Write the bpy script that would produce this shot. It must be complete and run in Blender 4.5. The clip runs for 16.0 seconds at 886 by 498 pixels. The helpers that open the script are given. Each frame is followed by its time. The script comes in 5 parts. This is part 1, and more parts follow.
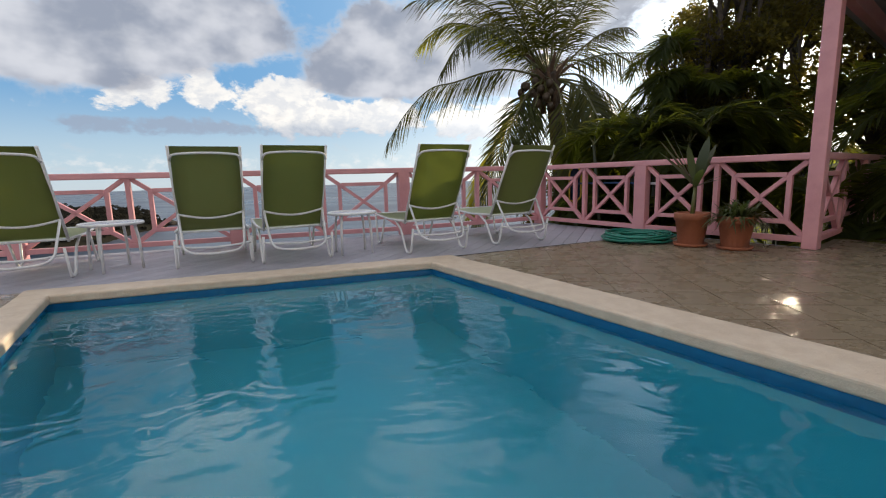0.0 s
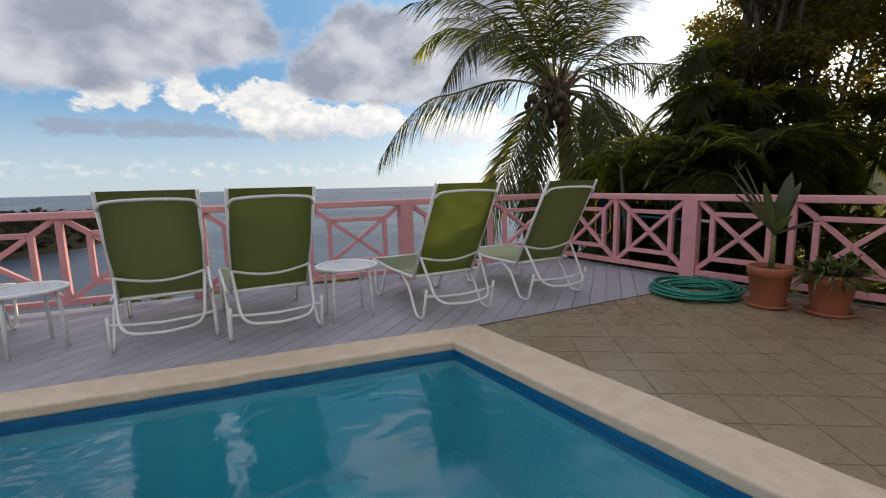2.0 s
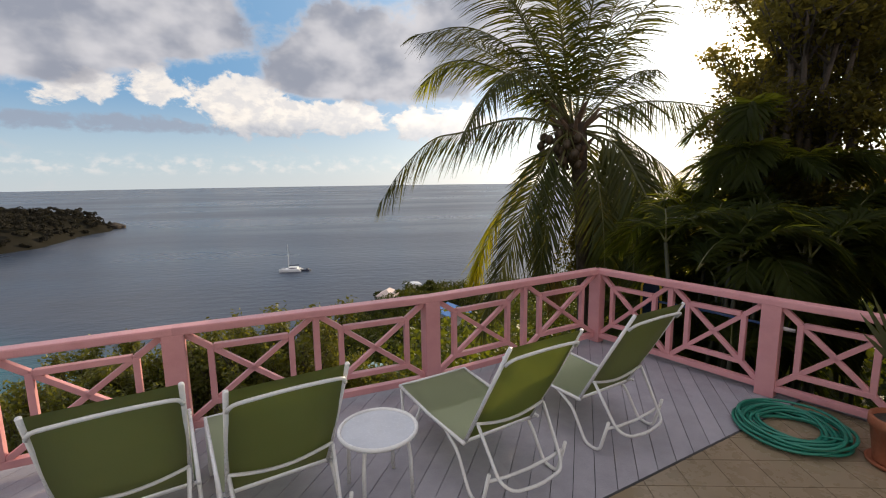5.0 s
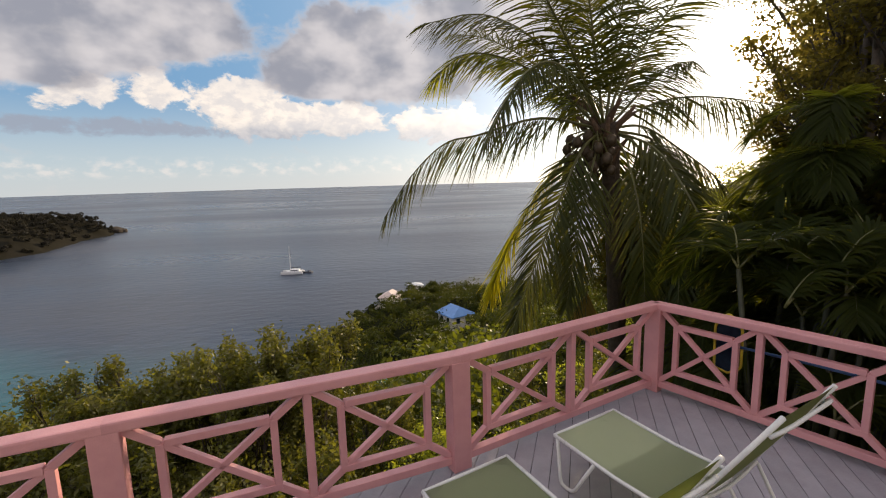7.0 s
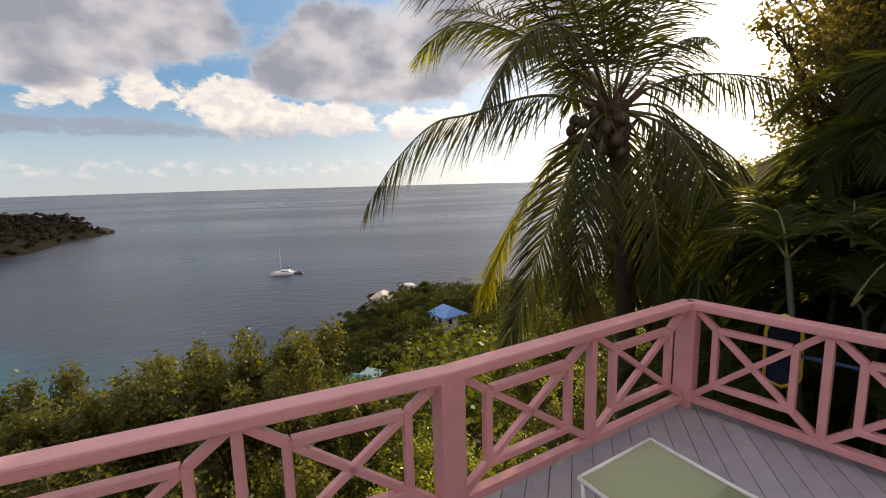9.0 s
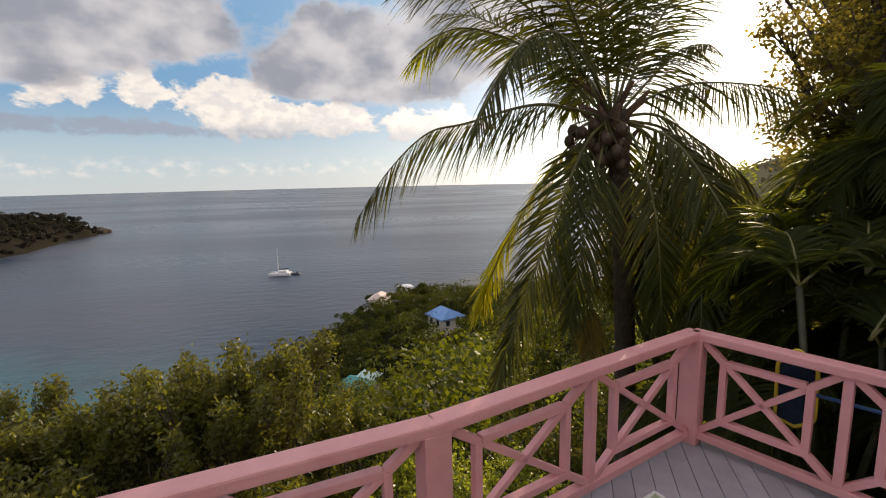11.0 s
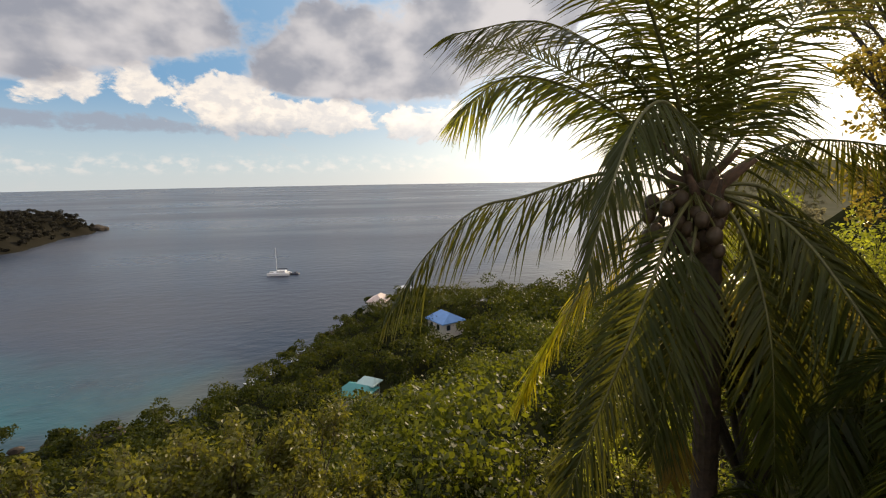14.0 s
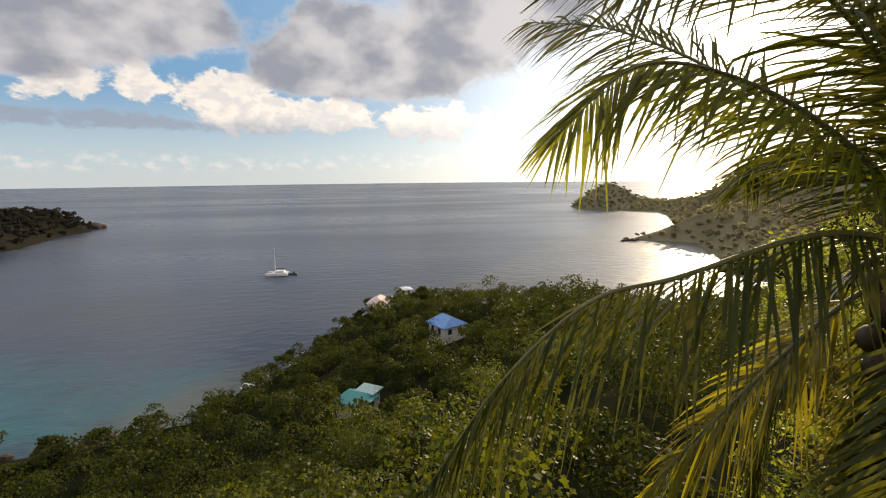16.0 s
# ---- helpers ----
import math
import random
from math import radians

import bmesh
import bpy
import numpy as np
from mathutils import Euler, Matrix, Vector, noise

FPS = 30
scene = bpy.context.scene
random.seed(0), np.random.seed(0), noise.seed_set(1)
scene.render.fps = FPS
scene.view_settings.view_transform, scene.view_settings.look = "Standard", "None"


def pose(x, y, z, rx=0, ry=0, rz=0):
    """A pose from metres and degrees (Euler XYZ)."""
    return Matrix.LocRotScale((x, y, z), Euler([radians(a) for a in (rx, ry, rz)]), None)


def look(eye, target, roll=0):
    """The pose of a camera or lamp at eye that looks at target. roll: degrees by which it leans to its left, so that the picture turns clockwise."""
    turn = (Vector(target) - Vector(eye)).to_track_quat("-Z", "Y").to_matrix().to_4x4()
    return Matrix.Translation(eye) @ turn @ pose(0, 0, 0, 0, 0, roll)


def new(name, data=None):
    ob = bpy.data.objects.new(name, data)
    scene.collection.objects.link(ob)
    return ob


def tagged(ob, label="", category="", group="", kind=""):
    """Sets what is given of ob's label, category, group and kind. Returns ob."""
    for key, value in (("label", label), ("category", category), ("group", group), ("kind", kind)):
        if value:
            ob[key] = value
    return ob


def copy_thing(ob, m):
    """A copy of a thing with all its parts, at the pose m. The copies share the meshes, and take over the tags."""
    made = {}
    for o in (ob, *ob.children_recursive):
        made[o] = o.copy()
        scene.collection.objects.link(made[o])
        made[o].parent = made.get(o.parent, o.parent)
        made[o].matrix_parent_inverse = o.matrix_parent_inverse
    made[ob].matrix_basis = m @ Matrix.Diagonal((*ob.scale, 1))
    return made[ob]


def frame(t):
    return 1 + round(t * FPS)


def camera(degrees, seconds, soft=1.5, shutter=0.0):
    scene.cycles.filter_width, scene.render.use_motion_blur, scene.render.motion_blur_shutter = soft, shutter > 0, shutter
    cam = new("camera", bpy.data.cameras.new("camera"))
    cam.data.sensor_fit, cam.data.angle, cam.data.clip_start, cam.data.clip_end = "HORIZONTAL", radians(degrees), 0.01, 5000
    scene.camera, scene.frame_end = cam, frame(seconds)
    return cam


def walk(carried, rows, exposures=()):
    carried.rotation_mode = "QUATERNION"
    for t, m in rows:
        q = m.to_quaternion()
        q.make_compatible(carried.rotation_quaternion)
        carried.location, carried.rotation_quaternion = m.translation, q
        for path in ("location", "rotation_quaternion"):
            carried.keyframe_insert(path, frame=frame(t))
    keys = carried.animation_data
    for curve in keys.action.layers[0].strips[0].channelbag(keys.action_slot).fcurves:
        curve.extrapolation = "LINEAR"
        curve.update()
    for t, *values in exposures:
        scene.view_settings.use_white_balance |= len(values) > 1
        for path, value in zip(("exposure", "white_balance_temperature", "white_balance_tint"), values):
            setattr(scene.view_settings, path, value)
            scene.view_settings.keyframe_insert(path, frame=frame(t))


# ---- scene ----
cam = camera(88.9, 16.0, soft=1.1)
PATH = [
    (0, (0.126, -0.267, 0.801), (0.262, 1.704, 0.488), -1.5),
    (0.5, (0.046, 0.08, 0.764), (0.221, 2.054, 0.489), -1.3),
    (1, (0.035, 0.352, 0.913), (0.217, 2.322, 0.621), -1.4),
    (1.5, (-0.041, 0.62, 1.032), (0.161, 2.586, 0.729), -1.3),
    (2, (-0.078, 0.842, 1.146), (0.123, 2.81, 0.851), -1.3),
    (2.5, (-0.153, 1.083, 1.331), (0.067, 3.047, 1.028), -1.2),
    (3, (-0.215, 1.246, 1.552), (0.028, 3.208, 1.254), -1.0),
    (3.5, (-0.259, 1.364, 1.774), (0.005, 3.324, 1.475), -1.1),
    (3.7, (-0.292, 1.432, 1.865), (-0.017, 3.388, 1.551), -0.8),
    (5.8, (-0.557, 2.298, 2.16), (-0.248, 4.252, 1.864), -0.9),
    (6, (-0.521, 2.398, 2.207), (-0.222, 4.353, 1.909), -1.1),
    (6.5, (-0.52, 2.728, 2.252), (-0.225, 4.683, 1.953), -1.3),
    (7, (-0.544, 3.049, 2.247), (-0.248, 5.004, 1.944), -1.5),
    (7.5, (-0.632, 3.326, 2.217), (-0.332, 5.28, 1.913), -1.7),
    (8, (-0.664, 3.53, 2.163), (-0.354, 5.482, 1.856), -1.7),
    (8.5, (-0.596, 3.68, 2.07), (-0.278, 5.631, 1.767), -1.5),
    (9, (-0.389, 3.862, 2.009), (-0.058, 5.811, 1.707), -1.5),
    (11.5, (-0.27, 4.157, 2.241), (0.07, 6.105, 1.943), -1.2),
    (12, (-0.371, 4.227, 2.34), (-0.03, 6.175, 2.041), -1.1),
    (12.5, (-0.447, 4.393, 2.503), (-0.106, 6.34, 2.202), -1.0),
    (13, (-0.515, 4.863, 2.743), (-0.173, 6.809, 2.435), -1.1),
    (13.5, (-0.545, 5.25, 2.974), (-0.199, 7.195, 2.664), -1.1),
    (14, (-0.593, 5.654, 3.184), (-0.247, 7.6, 2.878), -0.9),
    (14.5, (-0.646, 6.125, 3.333), (-0.299, 8.07, 3.026), -0.8),
    (15, (-0.69, 6.628, 3.387), (-0.345, 8.574, 3.079), -0.5),
    (15.5, (-0.783, 7.239, 3.482), (-0.438, 9.184, 3.17), -0.6),
    (16, (-0.725, 8.106, 3.616), (-0.376, 10.051, 3.306), -0.6),
]
walk(cam, [(t, look(eye, target, roll)) for t, eye, target, roll in PATH], [(0, 0.0, 6550, 10), (3.7, -0.1, 6700, 11), (7, -0.08, 7250, 15), (16, -0.08, 7300, 13)])

# ---- light ----
SUN = Vector((0.655, 0.72, 0.228)).normalized()
SUN_EL, SUN_AZ = math.asin(SUN.z), math.atan2(SUN.x, SUN.y)
SEA = -45.0


def nd(tree, kind, **kw):
    n = tree.nodes.new(kind)
    for key, value in kw.items():
        if key == "op":
            n.operation = value
        elif key == "blend":
            n.data_type, n.blend_type = "RGBA", value
        else:
            n.inputs[key].default_value = value
    return n


def calc(tree, op, a, b=None, c=None, clamp=False):
    n = tree.nodes.new("ShaderNodeMath")
    n.operation, n.use_clamp = op, clamp
    for i, v in enumerate((a, b, c)):
        if v is None:
            continue
        if isinstance(v, (int, float)):
            n.inputs[i].default_value = v
        else:
            tree.links.new(v, n.inputs[i])
    return n.outputs[0]


def mixc(tree, f, a, b, blend="MIX"):
    n = tree.nodes.new("ShaderNodeMix")
    n.data_type, n.blend_type = "RGBA", blend
    for i, v in ((0, f), (6, a), (7, b)):
        if isinstance(v, (int, float)):
            n.inputs[i].default_value = v
        elif isinstance(v, tuple):
            n.inputs[i].default_value = (*v, 1)
        else:
            tree.links.new(v, n.inputs[i])
    return n.outputs[2]


def step(tree, v, lo, hi, a=0.0, b=1.0):
    n = tree.nodes.new("ShaderNodeMapRange")
    n.interpolation_type = "SMOOTHSTEP"
    tree.links.new(v, n.inputs[0])
    for i, x in enumerate((lo, hi, a, b)):
        n.inputs[i + 1].default_value = x
    return n.outputs[0]


world = bpy.data.worlds.new("sky")
scene.world = world
world.use_nodes = True
wt = world.node_tree
wt.nodes.clear()
w_out = wt.nodes.new("ShaderNodeOutputWorld")
w_bg = wt.nodes.new("ShaderNodeBackground")
w_sky = wt.nodes.new("ShaderNodeTexSky")
w_sky.sky_type, w_sky.sun_disc = "NISHITA", False
w_sky.sun_elevation, w_sky.sun_rotation = SUN_EL, SUN_AZ
w_sky.air_density, w_sky.dust_density, w_sky.ozone_density = 1.0, 0.6, 1.5
w_tc = wt.nodes.new("ShaderNodeTexCoord")
w_xyz = wt.nodes.new("ShaderNodeSeparateXYZ")
wt.links.new(w_tc.outputs["Generated"], w_xyz.inputs[0])
wx, wy, wz = w_xyz.outputs
az = calc(wt, "ARCTAN2", wx, wy)
comb = wt.nodes.new("ShaderNodeCombineXYZ")
wt.links.new(az, comb.inputs[0])
wt.links.new(calc(wt, "MULTIPLY", wz, 1.5), comb.inputs[1])
billow = nd(wt, "ShaderNodeTexNoise", Scale=17.0, Detail=9.0, Roughness=0.6, Distortion=0.3)
wt.links.new(comb.outputs[0], billow.inputs["Vector"])
broad = nd(wt, "ShaderNodeTexNoise", Scale=4.0, Detail=4.0, Roughness=0.5)
wt.links.new(comb.outputs[0], broad.inputs["Vector"])


def puff(u, v, su, sv, amp):
    """One cloud bank: azimuth and height of its middle, its half sizes and how dense it is."""
    a = calc(wt, "DIVIDE", calc(wt, "SUBTRACT", az, radians(u)), radians(su))
    b = calc(wt, "DIVIDE", calc(wt, "SUBTRACT", wz, v), sv)
    s = calc(wt, "ADD", calc(wt, "MULTIPLY", a, a), calc(wt, "MULTIPLY", b, b))
    return calc(wt, "MULTIPLY", calc(wt, "EXPONENT", calc(wt, "MULTIPLY", calc(wt, "POWER", s, 1.5), -1.0)), amp)


def pile(*puffs):
    total = puff(*puffs[0])
    for p in puffs[1:]:
        total = calc(wt, "ADD", total, puff(*p))
    return total


bank = pile((-30, 0.235, 9, 0.055, 1.15), (-21, 0.275, 9, 0.055, 1.0), (-35, 0.19, 7, 0.035, 0.9), (3, 0.218, 12, 0.056, 1.3), (-5, 0.235, 6, 0.045, 0.9), (-5, 0.20, 7, 0.028, 1.1), (-3, 0.29, 5.0, 0.06, 1.0), (-19, 0.29, 5, 0.05, 0.8), (12, 0.275, 12, 0.065, 1.05), (-30, 0.36, 12, 0.04, 0.6),
            (20, 0.34, 14, 0.06, 0.8), (-62, 0.26, 24, 0.09, 0.9))
heap = pile((-14.2, 0.152, 5.6, 0.055, 1.2), (-10.0, 0.122, 4.2, 0.034, 0.95), (-3.0, 0.132, 4.4, 0.036, 1.2), (9.0, 0.118, 6.8, 0.040, 1.15), (-31.0, 0.148, 1.9, 0.022, 0.9),
            (-27.0, 0.165, 2.0, 0.032, 1.0), (-22.8, 0.174, 2.1, 0.036, 1.05), (-50, 0.13, 10, 0.04, 0.8), (-75, 0.12, 12, 0.04, 0.8))
shelf = pile((-25.5, 0.107, 7.0, 0.018, 1.05), (-33.5, 0.104, 2.6, 0.016, 0.9), (-16, 0.100, 5, 0.012, 0.7))
# unseen cloud above the view, added to whiten the pool's reflection
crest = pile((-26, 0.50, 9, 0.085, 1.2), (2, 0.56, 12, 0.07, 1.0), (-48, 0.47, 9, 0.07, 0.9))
curl = nd(wt, "ShaderNodeTexNoise", Scale=55.0, Detail=6.0, Roughness=0.6, Distortion=0.2)
wt.links.new(comb.outputs[0], curl.inputs["Vector"])
n1 = calc(wt, "ADD", calc(wt, "MULTIPLY", calc(wt, "SUBTRACT", billow.outputs[0], 0.5), 2.6), calc(wt, "MULTIPLY", calc(wt, "SUBTRACT", curl.outputs[0], 0.5), 0.7))
n2 = calc(wt, "MULTIPLY", calc(wt, "SUBTRACT", broad.outputs[0], 0.5), 0.9)
bank_d = calc(wt, "ADD", bank, calc(wt, "ADD", calc(wt, "MULTIPLY", n1, 0.5), n2))
heap_d = calc(wt, "ADD", heap, n1)
bank_m = step(wt, bank_d, 0.15, 0.75)
heap_m = calc(wt, "MULTIPLY", step(wt, heap_d, 0.36, 0.72), step(wt, heap, 0.03, 0.30))
shelf_m = calc(wt, "MULTIPLY", step(wt, calc(wt, "ADD", shelf, calc(wt, "MULTIPLY", n1, 1.1)), 0.25, 0.95), step(wt, shelf, 0.05, 0.45))
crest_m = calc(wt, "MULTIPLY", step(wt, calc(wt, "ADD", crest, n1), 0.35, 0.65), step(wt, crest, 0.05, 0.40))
dotn = wt.nodes.new("ShaderNodeVectorMath")
dotn.operation = "DOT_PRODUCT"
wt.links.new(w_tc.outputs["Generated"], dotn.inputs[0])
dotn.inputs[1].default_value = SUN
cosv = calc(wt, "MAXIMUM", dotn.outputs["Value"], 0.0)
halo = calc(wt, "ADD", calc(wt, "ADD", calc(wt, "MULTIPLY", calc(wt, "POWER", cosv, 11.0), 1.10), calc(wt, "MULTIPLY", calc(wt, "POWER", cosv, 4.0), 0.36)), calc(wt, "MULTIPLY", calc(wt, "POWER", cosv, 120.0), 2.0))
core = calc(wt, "MULTIPLY", calc(wt, "POWER", cosv, 2500.0), 25.0)
clear = mixc(wt, 1.0, w_sky.outputs[0], (0.085, 0.085, 0.085), "MULTIPLY")
air = mixc(wt, step(wt, wz, 0.02, 0.20), (0.56, 0.73, 0.86), (0.17, 0.42, 0.75))
air = mixc(wt, step(wt, wz, 0.05, -0.02), air, (0.66, 0.77, 0.85))
clear = mixc(wt, 0.85, clear, air)
lift = calc(wt, "MULTIPLY_ADD", calc(wt, "SUBTRACT", billow.outputs[0], 0.5), 0.10, wz)
base_dark = calc(wt, "MAXIMUM", step(wt, lift, 0.088, 0.135), step(wt, wz, 0.070, 0.050))
heap_c = mixc(wt, base_dark, (0.44, 0.50, 0.60), (1.06, 1.02, 0.96))
heap_c = mixc(wt, step(wt, broad.outputs[0], 0.58, 0.40, 0.0, 0.35), heap_c, (0.66, 0.70, 0.77))
lumps = nd(wt, "ShaderNodeTexNoise", Scale=24.0, Detail=6.0, Roughness=0.6, Distortion=0.2)
wt.links.new(comb.outputs[0], lumps.inputs["Vector"])
heap_c = mixc(wt, step(wt, lumps.outputs[0], 0.56, 0.40, 0.0, 0.55), heap_c, (0.62, 0.66, 0.74))
heap_c = mixc(wt, step(wt, curl.outputs[0], 0.56, 0.40, 0.0, 0.25), heap_c, (0.70, 0.73, 0.78))
soft = nd(wt, "ShaderNodeTexNoise", Scale=8.0, Detail=4.0, Roughness=0.45, Distortion=0.0)
wt.links.new(comb.outputs[0], soft.inputs["Vector"])
bank_c = mixc(wt, step(wt, soft.outputs[0], 0.36, 0.62), (0.72, 0.73, 0.78), (0.34, 0.37, 0.45))
bank_c = mixc(wt, step(wt, bank_d, 0.75, 0.25, 0.0, 0.7), bank_c, (0.82, 0.83, 0.86))
bank_c = mixc(wt, step(wt, billow.outputs[0], 0.50, 0.74, 0.0, 0.3), bank_c, (0.62, 0.63, 0.66))
fine = nd(wt, "ShaderNodeTexNoise", Scale=38.0, Detail=5.0, Roughness=0.55)
wt.links.new(comb.outputs[0], fine.inputs["Vector"])
low = calc(wt, "MULTIPLY", step(wt, wz, 0.012, 0.026), step(wt, wz, 0.060, 0.040))
low = calc(wt, "MULTIPLY", low, step(wt, fine.outputs[0], 0.44, 0.70, 0.0, 0.60))
clear = mixc(wt, low, clear, (0.86, 0.87, 0.88))
skyc = mixc(wt, calc(wt, "MULTIPLY", shelf_m, 0.9), clear, (0.34, 0.42, 0.55))
skyc = mixc(wt, calc(wt, "MULTIPLY", heap_m, 0.95), skyc, heap_c)
glow = mixc(wt, 1.0, halo, (1.0, 0.94, 0.82), "MULTIPLY")
skyc = mixc(wt, 1.0, skyc, glow, "ADD")
skyc = mixc(wt, calc(wt, "MULTIPLY", bank_m, 0.93), skyc, bank_c)
# unseen bright cloud overhead and behind, added to light the foreground
veil = calc(wt, "MAXIMUM", step(wt, wz, 0.40, 0.72), step(wt, wy, 0.25, -0.35))
veil_c = mixc(wt, step(wt, broad.outputs[0], 0.3, 0.7), (0.95, 0.95, 1.02), (0.62, 0.65, 0.74))
skyc = mixc(wt, veil, skyc, veil_c)
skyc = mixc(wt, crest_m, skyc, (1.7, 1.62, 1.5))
corec = mixc(wt, 1.0, core, (1.0, 0.92, 0.75), "MULTIPLY")
skyc = mixc(wt, 1.0, skyc, corec, "ADD")
wt.links.new(skyc, w_bg.inputs[0])
w_bg.inputs[1].default_value = 1.0
wt.links.new(w_bg.outputs[0], w_out.inputs[0])

sun = new("sun", bpy.data.lights.new("sun", "SUN"))
sun.data.energy, sun.data.angle, sun.data.color = 5.0, radians(0.53), (1.0, 0.83, 0.58)
sun.matrix_world = look(SUN * 100, (0, 0, 0))


# ---- materials ----
def material(name, colour, rough=0.6, second=None, scale=8.0, bump=0.0, bump_scale=60.0, metal=0.0, spec=0.5, island=0.0, per_object=0.0, detail=6.0, dirt=None, dirt_scale=1.2, dirt_amount=0.5):
    """A worn paint, stone or plastic: a base colour varied at two scales, with fine relief."""
    m = bpy.data.materials.new(name)
    m.use_nodes = True
    t = m.node_tree
    b = t.nodes["Principled BSDF"]
    b.inputs["Roughness"].default_value, b.inputs["Metallic"].default_value = rough, metal
    b.inputs["Specular IOR Level"].default_value = spec
    pos = t.nodes.new("ShaderNodeTexCoord").outputs["Object"]
    col = None
    n = nd(t, "ShaderNodeTexNoise", Scale=scale, Detail=detail, Roughness=0.6)
    t.links.new(pos, n.inputs["Vector"])
    col = mixc(t, step(t, n.outputs[0], 0.32, 0.68), colour, second or tuple(c * 0.8 for c in colour))
    if dirt:
        d = nd(t, "ShaderNodeTexNoise", Scale=dirt_scale, Detail=8.0, Roughness=0.7)
        t.links.new(pos, d.inputs["Vector"])
        col = mixc(t, step(t, d.outputs[0], 0.5, 0.75, 0.0, dirt_amount), col, dirt)
    if per_object:
        r = t.nodes.new("ShaderNodeObjectInfo").outputs["Random"]
        h = t.nodes.new("ShaderNodeHueSaturation")
        t.links.new(calc(t, "MULTIPLY_ADD", r, per_object, 1.0 - per_object / 2), h.inputs["Value"])
        t.links.new(col, h.inputs["Color"])
        col = h.outputs[0]
    if island:
        r = t.nodes.new("ShaderNodeNewGeometry").outputs["Random Per Island"]
        h = t.nodes.new("ShaderNodeHueSaturation")
        t.links.new(calc(t, "MULTIPLY_ADD", r, island, 1.0 - island / 2), h.inputs["Value"])
        t.links.new(col, h.inputs["Color"])
        col = h.outputs[0]
    t.links.new(col, b.inputs["Base Color"])
    if bump:
        f = nd(t, "ShaderNodeTexNoise", Scale=bump_scale, Detail=6.0, Roughness=0.65)
        t.links.new(pos, f.inputs["Vector"])
        bp = nd(t, "ShaderNodeBump", Strength=bump, Distance=0.01)
        t.links.new(f.outputs[0], bp.inputs["Height"])
        t.links.new(bp.outputs[0], b.inputs["Normal"])
        rr = step(t, f.outputs[0], 0.3, 0.7, max(rough - 0.12, 0.02), min(rough + 0.1, 1.0))
        t.links.new(rr, b.inputs["Roughness"])
    return m


def leafy(name, colour, second, through_colour, share=0.45, island=0.6, rough=0.45, patch=0.35, spec=0.4, speck=0.5):
    """Leaves: a glossy face that lets part of the light through, varied leaf by leaf and patch by patch."""
    m = bpy.data.materials.new(name)
    m.use_nodes = True
    t = m.node_tree
    b = t.nodes["Principled BSDF"]
    out = t.nodes["Material Output"]
    r = t.nodes.new("ShaderNodeNewGeometry").outputs["Random Per Island"]
    pos = t.nodes.new("ShaderNodeTexCoord").outputs["Object"]
    n = nd(t, "ShaderNodeTexNoise", Scale=patch, Detail=3.0)
    t.links.new(pos, n.inputs["Vector"])
    f = calc(t, "MULTIPLY_ADD", r, speck, calc(t, "MULTIPLY_ADD", step(t, n.outputs[0], 0.35, 0.65), 1.2 - speck, -0.1), clamp=True)
    col = mixc(t, f, colour, second)
    h = t.nodes.new("ShaderNodeHueSaturation")
    t.links.new(calc(t, "MULTIPLY_ADD", calc(t, "FRACT", calc(t, "MULTIPLY", r, 7.31)), island, 1.0 - island / 2), h.inputs["Value"])
    t.links.new(col, h.inputs["Color"])
    t.links.new(h.outputs[0], b.inputs["Base Color"])
    b.inputs["Roughness"].default_value, b.inputs["Specular IOR Level"].default_value = rough, spec
    tr = t.nodes.new("ShaderNodeBsdfTranslucent")
    t.links.new(mixc(t, calc(t, "MULTIPLY", f, 0.6), through_colour, second), tr.inputs[0])
    mx = t.nodes.new("ShaderNodeMixShader")
    mx.inputs[0].default_value = share
    t.links.new(b.outputs[0], mx.inputs[1])
    t.links.new(tr.outputs[0], mx.inputs[2])
    t.links.new(mx.outputs[0], out.inputs[0])
    return m


PINK = material("pink_paint", (0.66, 0.315, 0.325), 0.42, (0.61, 0.28, 0.295), 5, 0.25, 90, per_object=0.08, dirt=(0.50, 0.22, 0.22), dirt_scale=3.5, dirt_amount=0.45)
PINK_ROOF = material("pink_roof", (0.72, 0.58, 0.53), 0.6, (0.62, 0.50, 0.46), 1.5)
BOARD = material("deck_paint", (0.36, 0.345, 0.39), 0.5, (0.31, 0.30, 0.34), 6, 0.35, 70, per_object=0.16, dirt=(0.24, 0.22, 0.25), dirt_scale=2.2, dirt_amount=0.5)
# Near-black stands for the shadow in the deck's gaps.
GAP = material("deck_shadow_gap", (0.05, 0.05, 0.055), 0.9, (0.03, 0.03, 0.03), 5)
COPING = material("coping_stone", (0.66, 0.54, 0.41), 0.62, (0.58, 0.46, 0.34), 9, 0.5, 45, per_object=0.08, dirt=(0.48, 0.38, 0.28), dirt_scale=3, dirt_amount=0.35)
TILE = material("floor_tile", (0.255, 0.198, 0.132), 0.30, (0.232, 0.178, 0.116), 1.5, 0.04, 5, spec=0.4, per_object=0.07, detail=3.0)
GROUT = material("grout", (0.185, 0.138, 0.090), 0.8, (0.16, 0.12, 0.078), 3)
PLASTER = material("pool_plaster", (0.05, 0.50, 0.62), 0.6, (0.045, 0.46, 0.58), 1.2)
POOL_TILE = material("pool_band", (0.012, 0.15, 0.33), 0.25, (0.010, 0.13, 0.29), 14, island=0.3)
WHITE = material("white_tube", (0.74, 0.74, 0.73), 0.32, (0.66, 0.66, 0.66), 7, 0.1, 80)
FROST = material("table_top", (0.55, 0.57, 0.62), 0.22, (0.50, 0.52, 0.57), 6, 0.15, 120)
